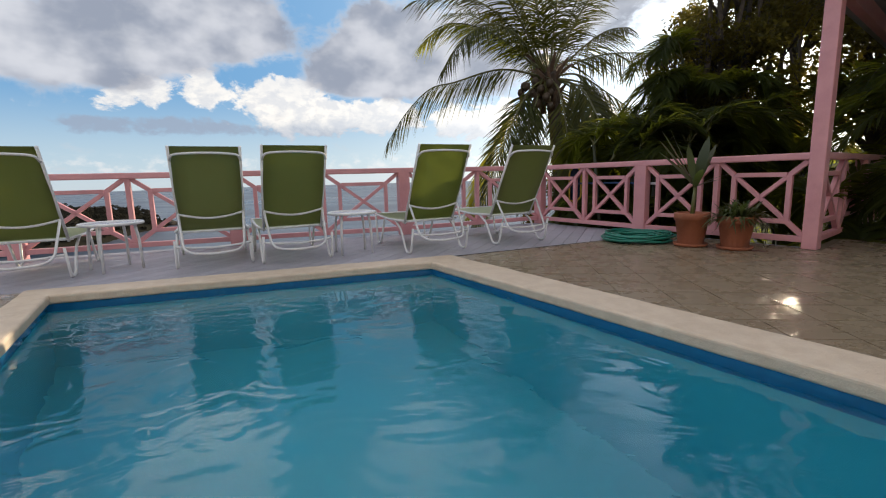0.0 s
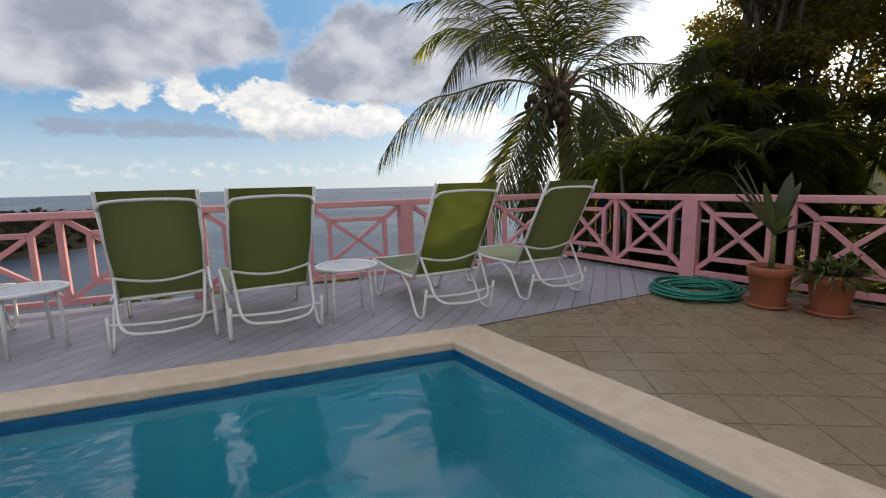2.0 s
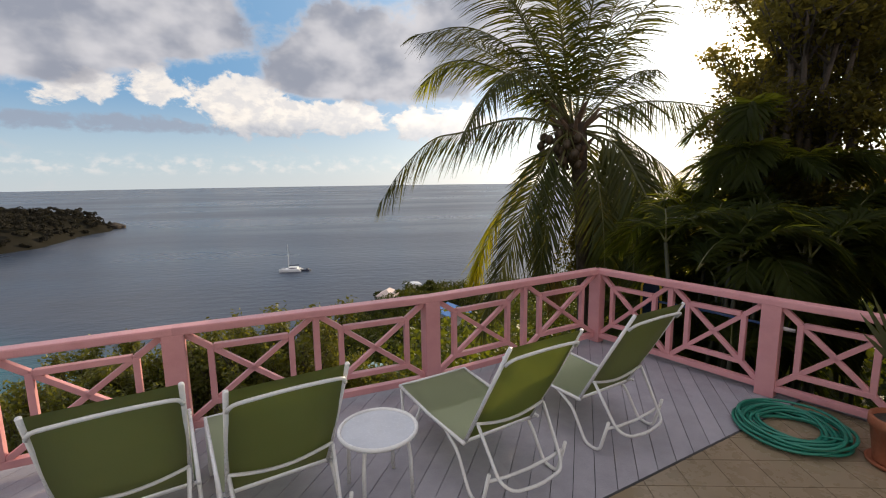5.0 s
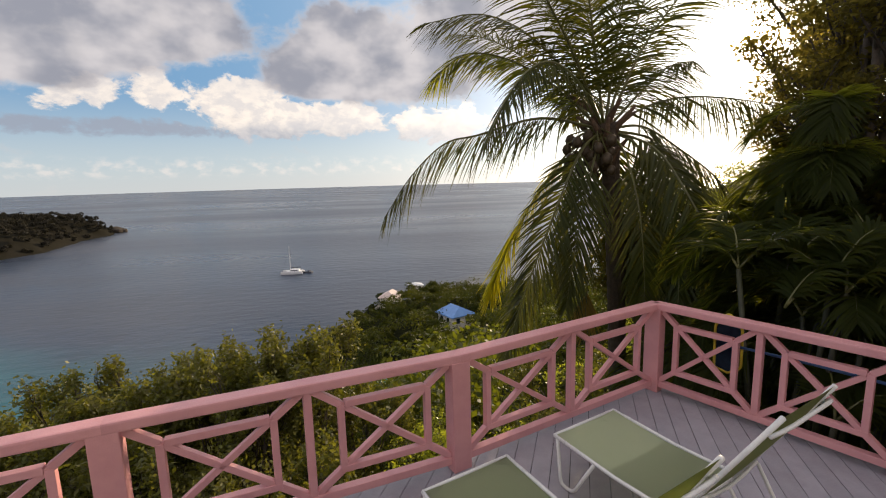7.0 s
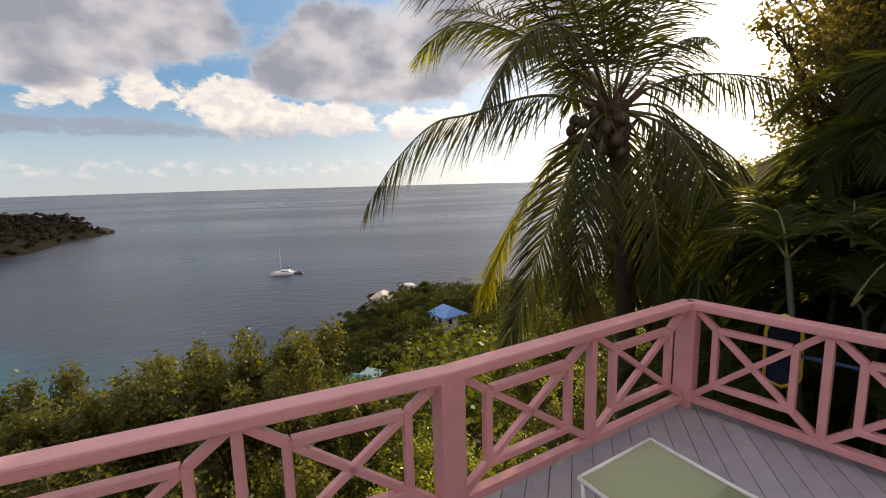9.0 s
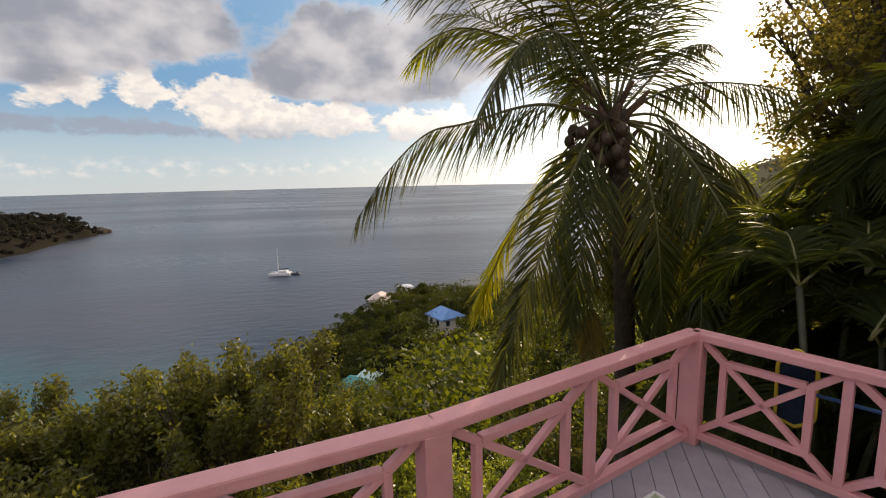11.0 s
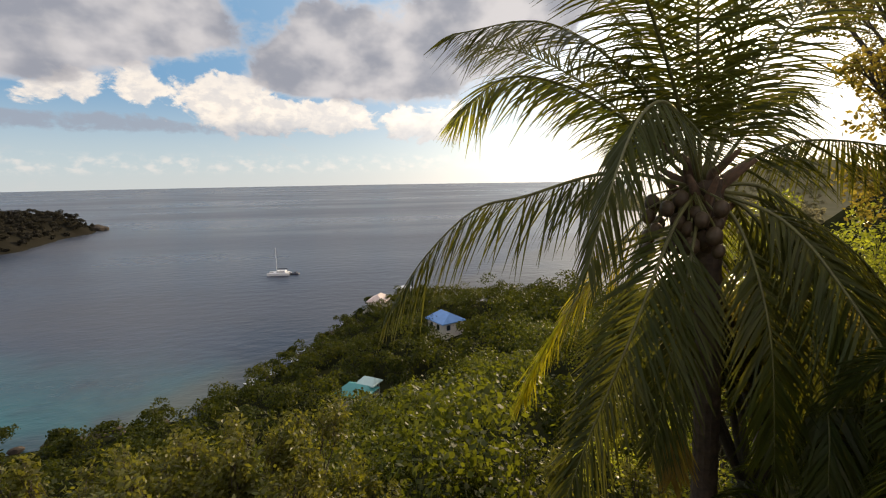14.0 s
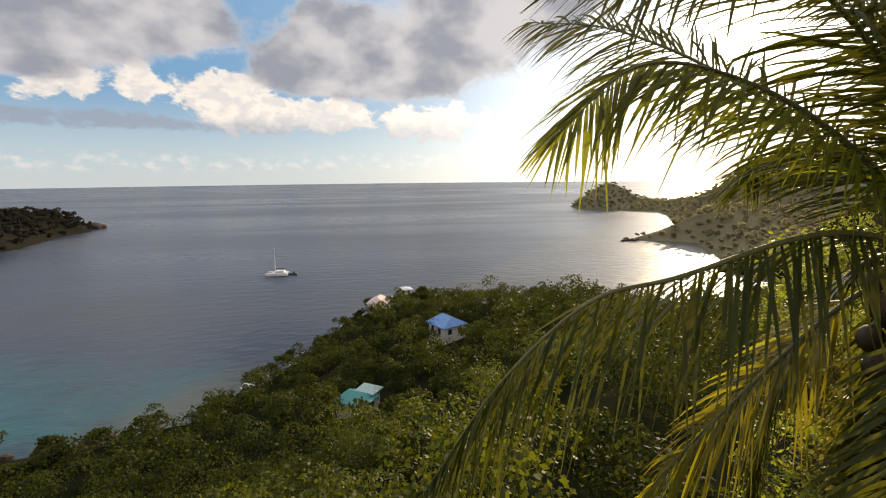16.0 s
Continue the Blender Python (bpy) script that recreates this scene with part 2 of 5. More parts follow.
HOSE = material("hose_rubber", (0.010, 0.18, 0.125), 0.42, (0.010, 0.17, 0.12), 12, 0.2, 80)
CLAY = material("terracotta", (0.33, 0.105, 0.048), 0.75, (0.27, 0.085, 0.04), 6, 0.4, 50, dirt=(0.30, 0.17, 0.11), dirt_scale=5, dirt_amount=0.5)
SOIL = material("soil", (0.05, 0.035, 0.025), 0.95, (0.03, 0.02, 0.015), 30, 0.8, 40)
BARK = material("palm_bark", (0.085, 0.058, 0.038), 0.85, (0.05, 0.035, 0.025), 10, 0.8, 25)
WOOD = material("branch_bark", (0.075, 0.055, 0.040), 0.85, (0.045, 0.035, 0.025), 14, 0.6, 40)
COCO = material("coconut_husk", (0.07, 0.045, 0.018), 0.6, (0.045, 0.028, 0.014), 8, 0.3, 30)
CANE = material("areca_cane", (0.045, 0.048, 0.022), 0.6, (0.03, 0.03, 0.016), 7)
HUSK = material("leaf_base_fibre", (0.13, 0.075, 0.042), 0.85, (0.07, 0.042, 0.026), 9, 0.8, 25)
RACHIS = material("frond_stem", (0.12, 0.12, 0.03), 0.5, (0.085, 0.08, 0.025), 6)
# Soil darkened to hold the shade and leaf litter under the crowns.
SHADED_GROUND = material("shaded_hill_soil", (0.020, 0.022, 0.010), 0.95, (0.014, 0.016, 0.008), 0.3, 0.5, 2.0, spec=0.0)
# Pale ground of the far hills: distance haze put into the colour.
HAZED_HILL = material("hazed_hill", (0.20, 0.18, 0.11), 0.95, (0.15, 0.14, 0.08), 0.03, 0.3, 0.5, spec=0.0)
ISLE_SOIL = material("island_soil", (0.026, 0.024, 0.019), 0.95, (0.020, 0.019, 0.014), 0.05, 0.3, 0.5, spec=0.0)
ROCK = material("shore_rock", (0.085, 0.070, 0.055), 0.85, (0.04, 0.033, 0.028), 0.6, 0.8, 2.0, spec=0.1)
WALLWHITE = material("house_wall", (0.74, 0.70, 0.64), 0.8, (0.66, 0.62, 0.56), 0.8)
BLUE_ROOF = material("blue_roof", (0.13, 0.30, 0.62), 0.45, (0.11, 0.26, 0.55), 0.7)
TEAL_ROOF = material("teal_roof", (0.06, 0.32, 0.32), 0.45, (0.05, 0.27, 0.27), 0.7)
PALE_ROOF = material("pale_roof", (0.45, 0.62, 0.60), 0.45, (0.40, 0.56, 0.55), 0.7)
DARK_GLASS = material("dark_pane", (0.04, 0.05, 0.06), 0.1, (0.03, 0.04, 0.05), 2)
HULL = material("boat_hull", (0.78, 0.78, 0.78), 0.3, (0.70, 0.70, 0.71), 0.6)
SAIL = material("sail_cover", (0.05, 0.06, 0.09), 0.6, (0.04, 0.05, 0.07), 0.6)
CEIL = material("porch_ceiling_paint", (0.35, 0.36, 0.38), 0.6, (0.30, 0.31, 0.33), 3)

PALM_LEAF = leafy("palm_leaf", (0.018, 0.032, 0.007), (0.045, 0.048, 0.010), (0.38, 0.37, 0.03), 0.18, 0.5, 0.45, 0.7, 0.18)
# Sunlight on one upper frond put into a lighter, yellower leaf copy.
PALM_SUNNED = leafy("palm_leaf_sunned", (0.045, 0.062, 0.012), (0.090, 0.092, 0.014), (0.62, 0.64, 0.04), 0.48, 0.5, 0.40, 0.7, 0.28)
PALM_GOLD = leafy("palm_leaf_golden", (0.075, 0.072, 0.012), (0.14, 0.115, 0.014), (0.76, 0.66, 0.03), 0.50, 0.4, 0.40, 0.7, 0.28)
# Far leaves paled to stand for the haze over the headlands.
HAZED_LEAF = leafy("hazed_leaf", (0.20, 0.185, 0.12), (0.24, 0.22, 0.145), (0.55, 0.50, 0.24), 0.50, 0.25, 0.8, 0.03, 0.05, 0.2)
PALM_DRY = leafy("palm_leaf_dry", (0.12, 0.09, 0.02), (0.16, 0.10, 0.02), (0.62, 0.42, 0.03), 0.42, 0.5, 0.5, 0.7)
# Areca leaves darkened to stand for the canopy's shade on them.
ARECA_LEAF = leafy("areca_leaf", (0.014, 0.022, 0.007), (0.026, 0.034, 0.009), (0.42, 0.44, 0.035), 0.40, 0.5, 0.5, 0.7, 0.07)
BUSH_LEAF = leafy("bush_leaf", (0.042, 0.056, 0.014), (0.105, 0.100, 0.026), (0.40, 0.38, 0.03), 0.31, 0.7, 0.46, 0.5, 0.22)
LIME_LEAF = leafy("lime_leaf", (0.09, 0.13, 0.018), (0.17, 0.18, 0.022), (0.62, 0.66, 0.05), 0.45, 0.5, 0.4, 0.5)
# Slope scrub: shade and sunlight put into a dark and a lime leaf.
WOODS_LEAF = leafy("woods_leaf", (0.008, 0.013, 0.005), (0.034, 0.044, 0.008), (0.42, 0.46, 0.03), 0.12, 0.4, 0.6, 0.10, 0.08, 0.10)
SUN_TONED_SCRUB = leafy("sun_toned_scrub", (0.018, 0.027, 0.006), (0.058, 0.070, 0.010), (0.55, 0.60, 0.04), 0.17, 0.4, 0.55, 0.16, 0.15, 0.15)
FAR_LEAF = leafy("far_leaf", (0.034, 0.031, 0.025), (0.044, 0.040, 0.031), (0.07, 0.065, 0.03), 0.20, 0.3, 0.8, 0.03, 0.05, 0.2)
# Shade and low sun put into two copies of one tree leaf.
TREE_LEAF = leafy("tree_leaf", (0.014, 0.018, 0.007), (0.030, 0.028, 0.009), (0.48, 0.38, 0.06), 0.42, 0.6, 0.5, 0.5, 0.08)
SUN_TONED_LEAF = leafy("sun_toned_leaf", (0.030, 0.030, 0.010), (0.055, 0.048, 0.014), (0.60, 0.46, 0.07), 0.48, 0.6, 0.5, 0.5, 0.1)
POT_LEAF = leafy("pot_leaf", (0.045, 0.060, 0.022), (0.080, 0.085, 0.035), (0.25, 0.35, 0.06), 0.25, 0.5, 0.35, 3.0)


def sling_material(name, one, two, lit):
    m = bpy.data.materials.new(name)
    m.use_nodes = True
    t = m.node_tree
    b, out = t.nodes["Principled BSDF"], t.nodes["Material Output"]
    pos = t.nodes.new("ShaderNodeTexCoord").outputs["Object"]
    n = nd(t, "ShaderNodeTexNoise", Scale=4.0, Detail=5.0)
    t.links.new(pos, n.inputs["Vector"])
    col = mixc(t, n.outputs[0], one, two)
    t.links.new(col, b.inputs["Base Color"])
    b.inputs["Roughness"].default_value = 0.55
    w = nd(t, "ShaderNodeTexNoise", Scale=500.0, Detail=2.0)
    t.links.new(pos, w.inputs["Vector"])
    bp = nd(t, "ShaderNodeBump", Strength=0.25, Distance=0.002)
    t.links.new(w.outputs[0], bp.inputs["Height"])
    t.links.new(bp.outputs[0], b.inputs["Normal"])
    tr = t.nodes.new("ShaderNodeBsdfTranslucent")
    tr.inputs[0].default_value = (*lit, 1)
    mx = t.nodes.new("ShaderNodeMixShader")
    mx.inputs[0].default_value = 0.35
    t.links.new(b.outputs[0], mx.inputs[1])
    t.links.new(tr.outputs[0], mx.inputs[2])
    t.links.new(mx.outputs[0], out.inputs[0])
    return m


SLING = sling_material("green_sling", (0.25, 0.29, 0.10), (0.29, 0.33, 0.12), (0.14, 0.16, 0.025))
# One fabric: the seat's copy carries the skylight in a paler colour.
SKYLIT_SLING = sling_material("skylit_green_sling", (0.52, 0.57, 0.38), (0.56, 0.61, 0.42), (0.42, 0.48, 0.26))


def pool_water():
    m = bpy.data.materials.new("pool_water")
    m.use_nodes = True
    t = m.node_tree
    b = t.nodes["Principled BSDF"]
    b.inputs["Base Color"].default_value = (0.80, 0.95, 0.97, 1)
    b.inputs["Roughness"].default_value, b.inputs["IOR"].default_value = 0.02, 1.33
    b.inputs["Transmission Weight"].default_value = 1.0
    pos = t.nodes.new("ShaderNodeTexCoord").outputs["Object"]
    mp = nd(t, "ShaderNodeMapping", Scale=(0.8, 1.0, 1.0))
    t.links.new(pos, mp.inputs["Vector"])
    n = nd(t, "ShaderNodeTexNoise", Scale=3.0, Detail=2.5, Roughness=0.5, Distortion=0.8)
    t.links.new(mp.outputs[0], n.inputs["Vector"])
    small = nd(t, "ShaderNodeTexNoise", Scale=9.0, Detail=2.0, Roughness=0.5, Distortion=1.2)
    t.links.new(mp.outputs[0], small.inputs["Vector"])
    patch = nd(t, "ShaderNodeTexNoise", Scale=0.9, Detail=2.0)
    t.links.new(pos, patch.inputs["Vector"])
    height = calc(t, "MULTIPLY_ADD", calc(t, "MULTIPLY", small.outputs[0], step(t, patch.outputs[0], 0.42, 0.62)), 0.30, n.outputs[0])
    bp = nd(t, "ShaderNodeBump", Strength=0.30, Distance=0.05)
    t.links.new(height, bp.inputs["Height"])
    t.links.new(bp.outputs[0], b.inputs["Normal"])
    return m


def sea_water():
    m = bpy.data.materials.new("sea_water")
    m.use_nodes = True
    t = m.node_tree
    b = t.nodes["Principled BSDF"]
    pos = t.nodes.new("ShaderNodeTexCoord").outputs["Object"]
    sep = t.nodes.new("ShaderNodeSeparateXYZ")
    t.links.new(pos, sep.inputs[0])
    px, py, _ = sep.outputs
    # depth grows away from the near cove at the left
    away = calc(t, "SUBTRACT", calc(t, "MULTIPLY_ADD", px, 0.35, py), 70.0)
    wob = nd(t, "ShaderNodeTexNoise", Scale=0.018, Detail=5.0, Roughness=0.6)
    t.links.new(pos, wob.inputs["Vector"])
    away = calc(t, "MULTIPLY_ADD", calc(t, "SUBTRACT", wob.outputs[0], 0.5), 70.0, away)
    shallow = step(t, away, 60.0, -5.0)
    col = mixc(t, shallow, (0.030, 0.045, 0.074), (0.012, 0.125, 0.140))
    # brown sand shows near the cove's edge
    edge = calc(t, "ADD", calc(t, "MULTIPLY_ADD", px, -0.745, -39.5), calc(t, "MULTIPLY_ADD", py, 0.667, -63.4))
    edge = calc(t, "MULTIPLY_ADD", calc(t, "SUBTRACT", wob.outputs[0], 0.5), 16.0, edge)
    col = mixc(t, calc(t, "MULTIPLY", step(t, edge, 13.0, 1.0), step(t, px, -70.0, -50.0, 0.0, 0.65)), col, (0.085, 0.075, 0.055))
    dark = nd(t, "ShaderNodeTexNoise", Scale=0.022, Detail=4.0, Roughness=0.55)
    t.links.new(pos, dark.inputs["Vector"])
    col = mixc(t, calc(t, "MULTIPLY", step(t, dark.outputs[0], 0.50, 0.64, 0.0, 0.7), step(t, py, 320.0, 180.0)), col, (0.020, 0.030, 0.050))
    # Pale streaks put the water's sheen into its colour as well as roughness.
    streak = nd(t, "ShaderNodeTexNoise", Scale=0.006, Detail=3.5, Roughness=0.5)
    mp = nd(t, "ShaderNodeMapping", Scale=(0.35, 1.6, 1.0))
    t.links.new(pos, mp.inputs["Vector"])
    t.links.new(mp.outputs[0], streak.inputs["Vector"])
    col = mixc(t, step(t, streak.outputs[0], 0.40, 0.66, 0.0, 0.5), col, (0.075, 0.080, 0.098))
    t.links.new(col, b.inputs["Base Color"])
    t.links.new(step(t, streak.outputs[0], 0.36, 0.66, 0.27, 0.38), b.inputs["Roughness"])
    b.inputs["IOR"].default_value = 1.33
    w1 = nd(t, "ShaderNodeTexNoise", Scale=0.20, Detail=3.0, Roughness=0.55)
    mp2 = nd(t, "ShaderNodeMapping", Scale=(0.6, 1.2, 1.0))
    t.links.new(pos, mp2.inputs["Vector"])
    t.links.new(mp2.outputs[0], w1.inputs["Vector"])
    bp = nd(t, "ShaderNodeBump", Strength=0.40, Distance=1.0)
    t.links.new(w1.outputs[0], bp.inputs["Height"])
    t.links.new(bp.outputs[0], b.inputs["Normal"])
    return m


WATER, SEAWATER = pool_water(), sea_water()


# ---- mesh helpers ----
def part(name, bm, mat, parent=None, label="", smooth=False):
    me = bpy.data.meshes.new(name)
    bm.to_mesh(me)
    bm.free()
    me.materials.append(mat)
    if smooth:
        me.shade_smooth()
    ob = new(name, me)
    ob.parent = parent
    if label:
        ob["label"] = label
    return ob


def holder(name, m, label, category, group="", kind=""):
    ob = new(name)
    ob.matrix_basis = m
    return tagged(ob, label, category, group, kind)


def leaf_mesh(name, verts, mat, parent=None, smooth=False):
    """One mesh out of an array of four-cornered faces, n x 4 x 3."""
    v = np.asarray(verts, dtype=np.float32)
    n = len(v)
    me = bpy.data.meshes.new(name)
    me.vertices.add(n * 4)
    me.vertices.foreach_set("co", v.reshape(-1))
    me.loops.add(n * 4)
    me.loops.foreach_set("vertex_index", np.arange(n * 4, dtype=np.int32))
    me.polygons.add(n)
    me.polygons.foreach_set("loop_start", np.arange(0, n * 4, 4, dtype=np.int32))
    me.update(calc_edges=True)
    me.materials.append(mat)
    ob = new(name, me)
    ob.parent = parent
    return ob


def strips_mesh(name, strips, mat, parent=None):
    """One mesh out of ribbons: n ribbons of k pairs of points, n x k x 2 x 3."""
    s = np.asarray(strips, dtype=np.float32)
    n, k = s.shape[:2]
    base = (np.arange(n) * k * 2)[:, None] + (np.arange(k - 1) * 2)[None, :]
    f = np.stack([base, base + 1, base + 3, base + 2], axis=-1).reshape(-1, 4)
    me = bpy.data.meshes.new(name)
    me.vertices.add(n * k * 2)
    me.vertices.foreach_set("co", s.reshape(-1))
    me.loops.add(len(f) * 4)
    me.loops.foreach_set("vertex_index", f.astype(np.int32).reshape(-1))
    me.polygons.add(len(f))
    me.polygons.foreach_set("loop_start", np.arange(0, len(f) * 4, 4, dtype=np.int32))
    me.update(calc_edges=True)
    me.materials.append(mat)
    ob = new(name, me)
    ob.parent = parent
    return ob


def box(bm, sx, sy, sz, m=Matrix(), bevel=0.0):
    made = bmesh.ops.create_cube(bm, size=1.0, matrix=m @ Matrix.Diagonal((sx, sy, sz, 1)))
    if bevel:
        edges = list({e for v in made["verts"] for e in v.link_edges})
        bmesh.ops.bevel(bm, geom=edges, offset=bevel, segments=2, affect="EDGES", profile=0.6)


def bar(bm, a, b, w, h, up=(0, 0, 1), bevel=0.006):
    """A straight timber from a to b, w wide and h high."""
    a, b, up = Vector(a), Vector(b), Vector(up)
    d = (b - a).normalized()
    side = d.cross(up).normalized()
    u = side.cross(d)
    m = Matrix((side, d, u)).transposed().to_4x4()
    m.translation = (a + b) / 2
    box(bm, w, (b - a).length, h, m, bevel)


def tube(bm, points, radius, sides=8, closed=False):
    """A round tube along the points; radius a number or one for each point."""
    pts = [Vector(p) for p in points]
    n = len(pts)
    rings = []
    side = None
    for i, p in enumerate(pts):
        before, after = (pts[i - 1], pts[(i + 1) % n]) if closed else (pts[max(i - 1, 0)], pts[min(i + 1, n - 1)])
        d = (after - before).normalized()
        if side is None:
            side = d.orthogonal().normalized()
        side = (side - d * side.dot(d)).normalized()
        other = d.cross(side)
        r = radius[i] if isinstance(radius, (list, tuple)) else radius
        rings.append([bm.verts.new(p + side * (r * math.cos(a)) + other * (r * math.sin(a))) for a in (2 * math.pi * j / sides for j in range(sides))])
    for i in range(n if closed else n - 1):
        r0, r1 = rings[i], rings[(i + 1) % n]
        for j in range(sides):
            bm.faces.new((r0[j], r0[(j + 1) % sides], r1[(j + 1) % sides], r1[j]))
    if not closed:
        bm.faces.new(rings[0][::-1])
        bm.faces.new(rings[-1])


def rounded(points, r=0.06, steps=4):
    """The corners of a bent tube, rounded."""
    pts = [Vector(p) for p in points]
    out = [pts[0]]
    for a, b, c in zip(pts, pts[1:], pts[2:]):
        d0, d1 = (a - b), (c - b)
        k0, k1 = min(r, d0.length * 0.45), min(r, d1.length * 0.45)
        p, q = b + d0.normalized() * k0, b + d1.normalized() * k1
        for i in range(steps + 1):
            s = i / steps
            out.append(p * (1 - s) ** 2 + b * (2 * s * (1 - s)) + q * s ** 2)
    out.append(pts[-1])
    return out


def lathe(bm, profile, sides=28):
    rings = [[bm.verts.new((r * math.cos(2 * math.pi * j / sides), r * math.sin(2 * math.pi * j / sides), z)) for j in range(sides)] for r, z in profile]
    for r0, r1 in zip(rings, rings[1:]):
        for j in range(sides):
            bm.faces.new((r0[j], r0[(j + 1) % sides], r1[(j + 1) % sides], r1[j]))
    bm.faces.new(rings[0][::-1])
    bm.faces.new(rings[-1])


def slab(bm, corners, z0, z1):
    """A flat plate over a polygon given counter-clockwise."""
    lo = [bm.verts.new((x, y, z0)) for x, y in corners]
    hi = [bm.verts.new((x, y, z1)) for x, y in corners]
    bm.faces.new(hi)
    bm.faces.new(lo[::-1])
    for i in range(len(corners)):
        j = (i + 1) % len(corners)
        bm.faces.new((lo[i], lo[j], hi[j], hi[i]))


def clip_poly(poly, a, b):
    """The part of a polygon at the left of the line from a to b."""
    out = []
    side = [(b[0] - a[0]) * (p[1] - a[1]) - (b[1] - a[1]) * (p[0] - a[0]) for p in poly]
    for i, p in enumerate(poly):
        j = (i + 1) % len(poly)
        if side[i] >= 0:
            out.append(p)
        if (side[i] >= 0) != (side[j] >= 0):
            s = side[i] / (side[i] - side[j])
            out.append((p[0] + s * (poly[j][0] - p[0]), p[1] + s * (poly[j][1] - p[1])))
    return out


def inside(poly, region):
    for i in range(len(region)):
        if len(poly) < 3:
            return []
        poly = clip_poly(poly, region[i], region[(i + 1) % len(region)])
    return poly if len(poly) >= 3 else []


def area(poly):
    return 0.5 * sum(poly[i][0] * poly[(i + 1) % len(poly)][1] - poly[(i + 1) % len(poly)][0] * poly[i][1] for i in range(len(poly)))

# ---- land and sea ----
SHORE = [(-260, -120), (-200, -20), (-150, 45), (-105, 78), (-75, 90), (-53, 95), (-35, 102), (-22, 120), (-10, 143), (-2, 166), (16, 192), (75, 182),
         (120, 178), (168, 192), (215, 250), (240, 298), (203, 323), (255, 345), (330, 430), (395, 560), (322, 655), (345, 720), (420, 790), (700, 800), (700, -120)]
ISLE = [(-279, 539), (-264, 505), (-266, 455), (-252, 385), (-262, 335), (-330, 300), (-460, 320), (-480, 480), (-380, 555), (-310, 552)]


def shore_distance(pts, poly):
    """How far inside a polygon the points lie (minus: outside)."""
    pts = np.asarray(pts, dtype=float)
    best = np.full(len(pts), 1e9)
    odd = np.zeros(len(pts), dtype=bool)
    for i in range(len(poly)):
        a, b = np.array(poly[i], float), np.array(poly[(i + 1) % len(poly)], float)
        ab = b - a
        s = np.clip(((pts - a) @ ab) / (ab @ ab), 0, 1)
        best = np.minimum(best, np.hypot(*(pts - a - s[:, None] * ab).T))
        cross = (a[1] > pts[:, 1]) != (b[1] > pts[:, 1])
        xs = a[0] + (pts[:, 1] - a[1]) / (ab[1] if ab[1] else 1e-9) * ab[0]
        odd ^= cross & (pts[:, 0] < xs)
    return np.where(odd, best, -best)


def bumps(pts, scale, seed):
    """Smooth unevenness between -1 and 1."""
    r = np.random.RandomState(seed)
    out = np.zeros(len(pts))
    for k in range(5):
        a = r.uniform(0, 2 * np.pi)
        f = (1.0 + 0.6 * k) / scale
        out += np.sin(pts[:, 0] * f * np.cos(a) + pts[:, 1] * f * np.sin(a) + r.uniform(0, 6.28)) / (1 + 0.5 * k)
    return out / 2.3


def land_height(pts):
    pts = np.asarray(pts, dtype=float)
    d = shore_distance(pts, SHORE) + bumps(pts, 14, 3) * 2.0
    rise = 0.22 * d + 0.38 * np.maximum(0, d - 50)
    rise = np.where(pts[:, 1] > 240, np.where(pts[:, 1] > 480, 3.5, 9) * (1 - np.exp(-np.maximum(d, 0) / 20.0)), rise)
    h = SEA + 1.0 + rise + bumps(pts, 18, 4) * 0.8
    h = np.where(d < 0, SEA + d * 0.5, h)
    for x, y, amp, s in ((398, 690, 34, 40), (255, 322, 9, 28), (320, 335, 14, 50), (520, 520, 44, 75), (600, 480, 40, 90)):
        h += amp * np.exp(-((pts[:, 0] - x) ** 2 + (pts[:, 1] - y) ** 2) / s ** 2) * (d > 0) * np.clip(d / 20, 0, 1)
    near = np.hypot(pts[:, 0] - 2, pts[:, 1] + 2)
    roof = np.where(near < 26, -3.0 - 0.05 * near, -3.0 - 0.05 * near + 0.10 * (near - 26) * (pts[:, 0] > 0))
    far = np.hypot(pts[:, 0], pts[:, 1] - 8)
    turn = np.degrees(np.arctan2(pts[:, 0], pts[:, 1] - 8))
    h = np.where((turn > 0) & (turn < 80) & (far < 260), np.minimum(h, -4.5 - (0.235 - 0.11 * np.clip((turn - 38) / 25, 0, 1)) * far), h)
    # the hill behind and to the right climbs gently
    return np.minimum(h, np.maximum(roof, -4.3 - 0.02 * near))


def height_at(x, y):
    return float(land_height([(x, y)])[0])


def sheet(name, xs, ys, func, mat, label, category, far_mat=None, far_y=230):
    gx, gy = np.meshgrid(xs, ys, indexing="ij")
    pts = np.stack([gx.ravel(), gy.ravel()], 1)
    z = func(pts)
    me = bpy.data.meshes.new(name)
    nx, ny = len(xs), len(ys)
    idx = np.arange(nx * ny).reshape(nx, ny)
    f = np.stack([idx[:-1, :-1], idx[1:, :-1], idx[1:, 1:], idx[:-1, 1:]], -1).reshape(-1, 4)
    me.from_pydata(np.column_stack([pts, z]).tolist(), [], f.tolist())
    me.materials.append(mat)
    if far_mat:
        me.materials.append(far_mat)
        me.polygons.foreach_set("material_index", (pts[f[:, 0], 1] > far_y).astype(np.int32))
    me.shade_smooth()
    return tagged(new(name, me), label, category, kind="structure")


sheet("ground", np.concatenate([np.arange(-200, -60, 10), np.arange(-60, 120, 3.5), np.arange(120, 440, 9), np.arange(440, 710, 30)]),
      np.concatenate([np.arange(-60, 0, 12), np.arange(0, 215, 3.5), np.arange(215, 810, 10)]), land_height, SHADED_GROUND,
      "hillside soil toned dark as shade and pale as far haze, falling steeply to the bay", "hillside", HAZED_HILL)


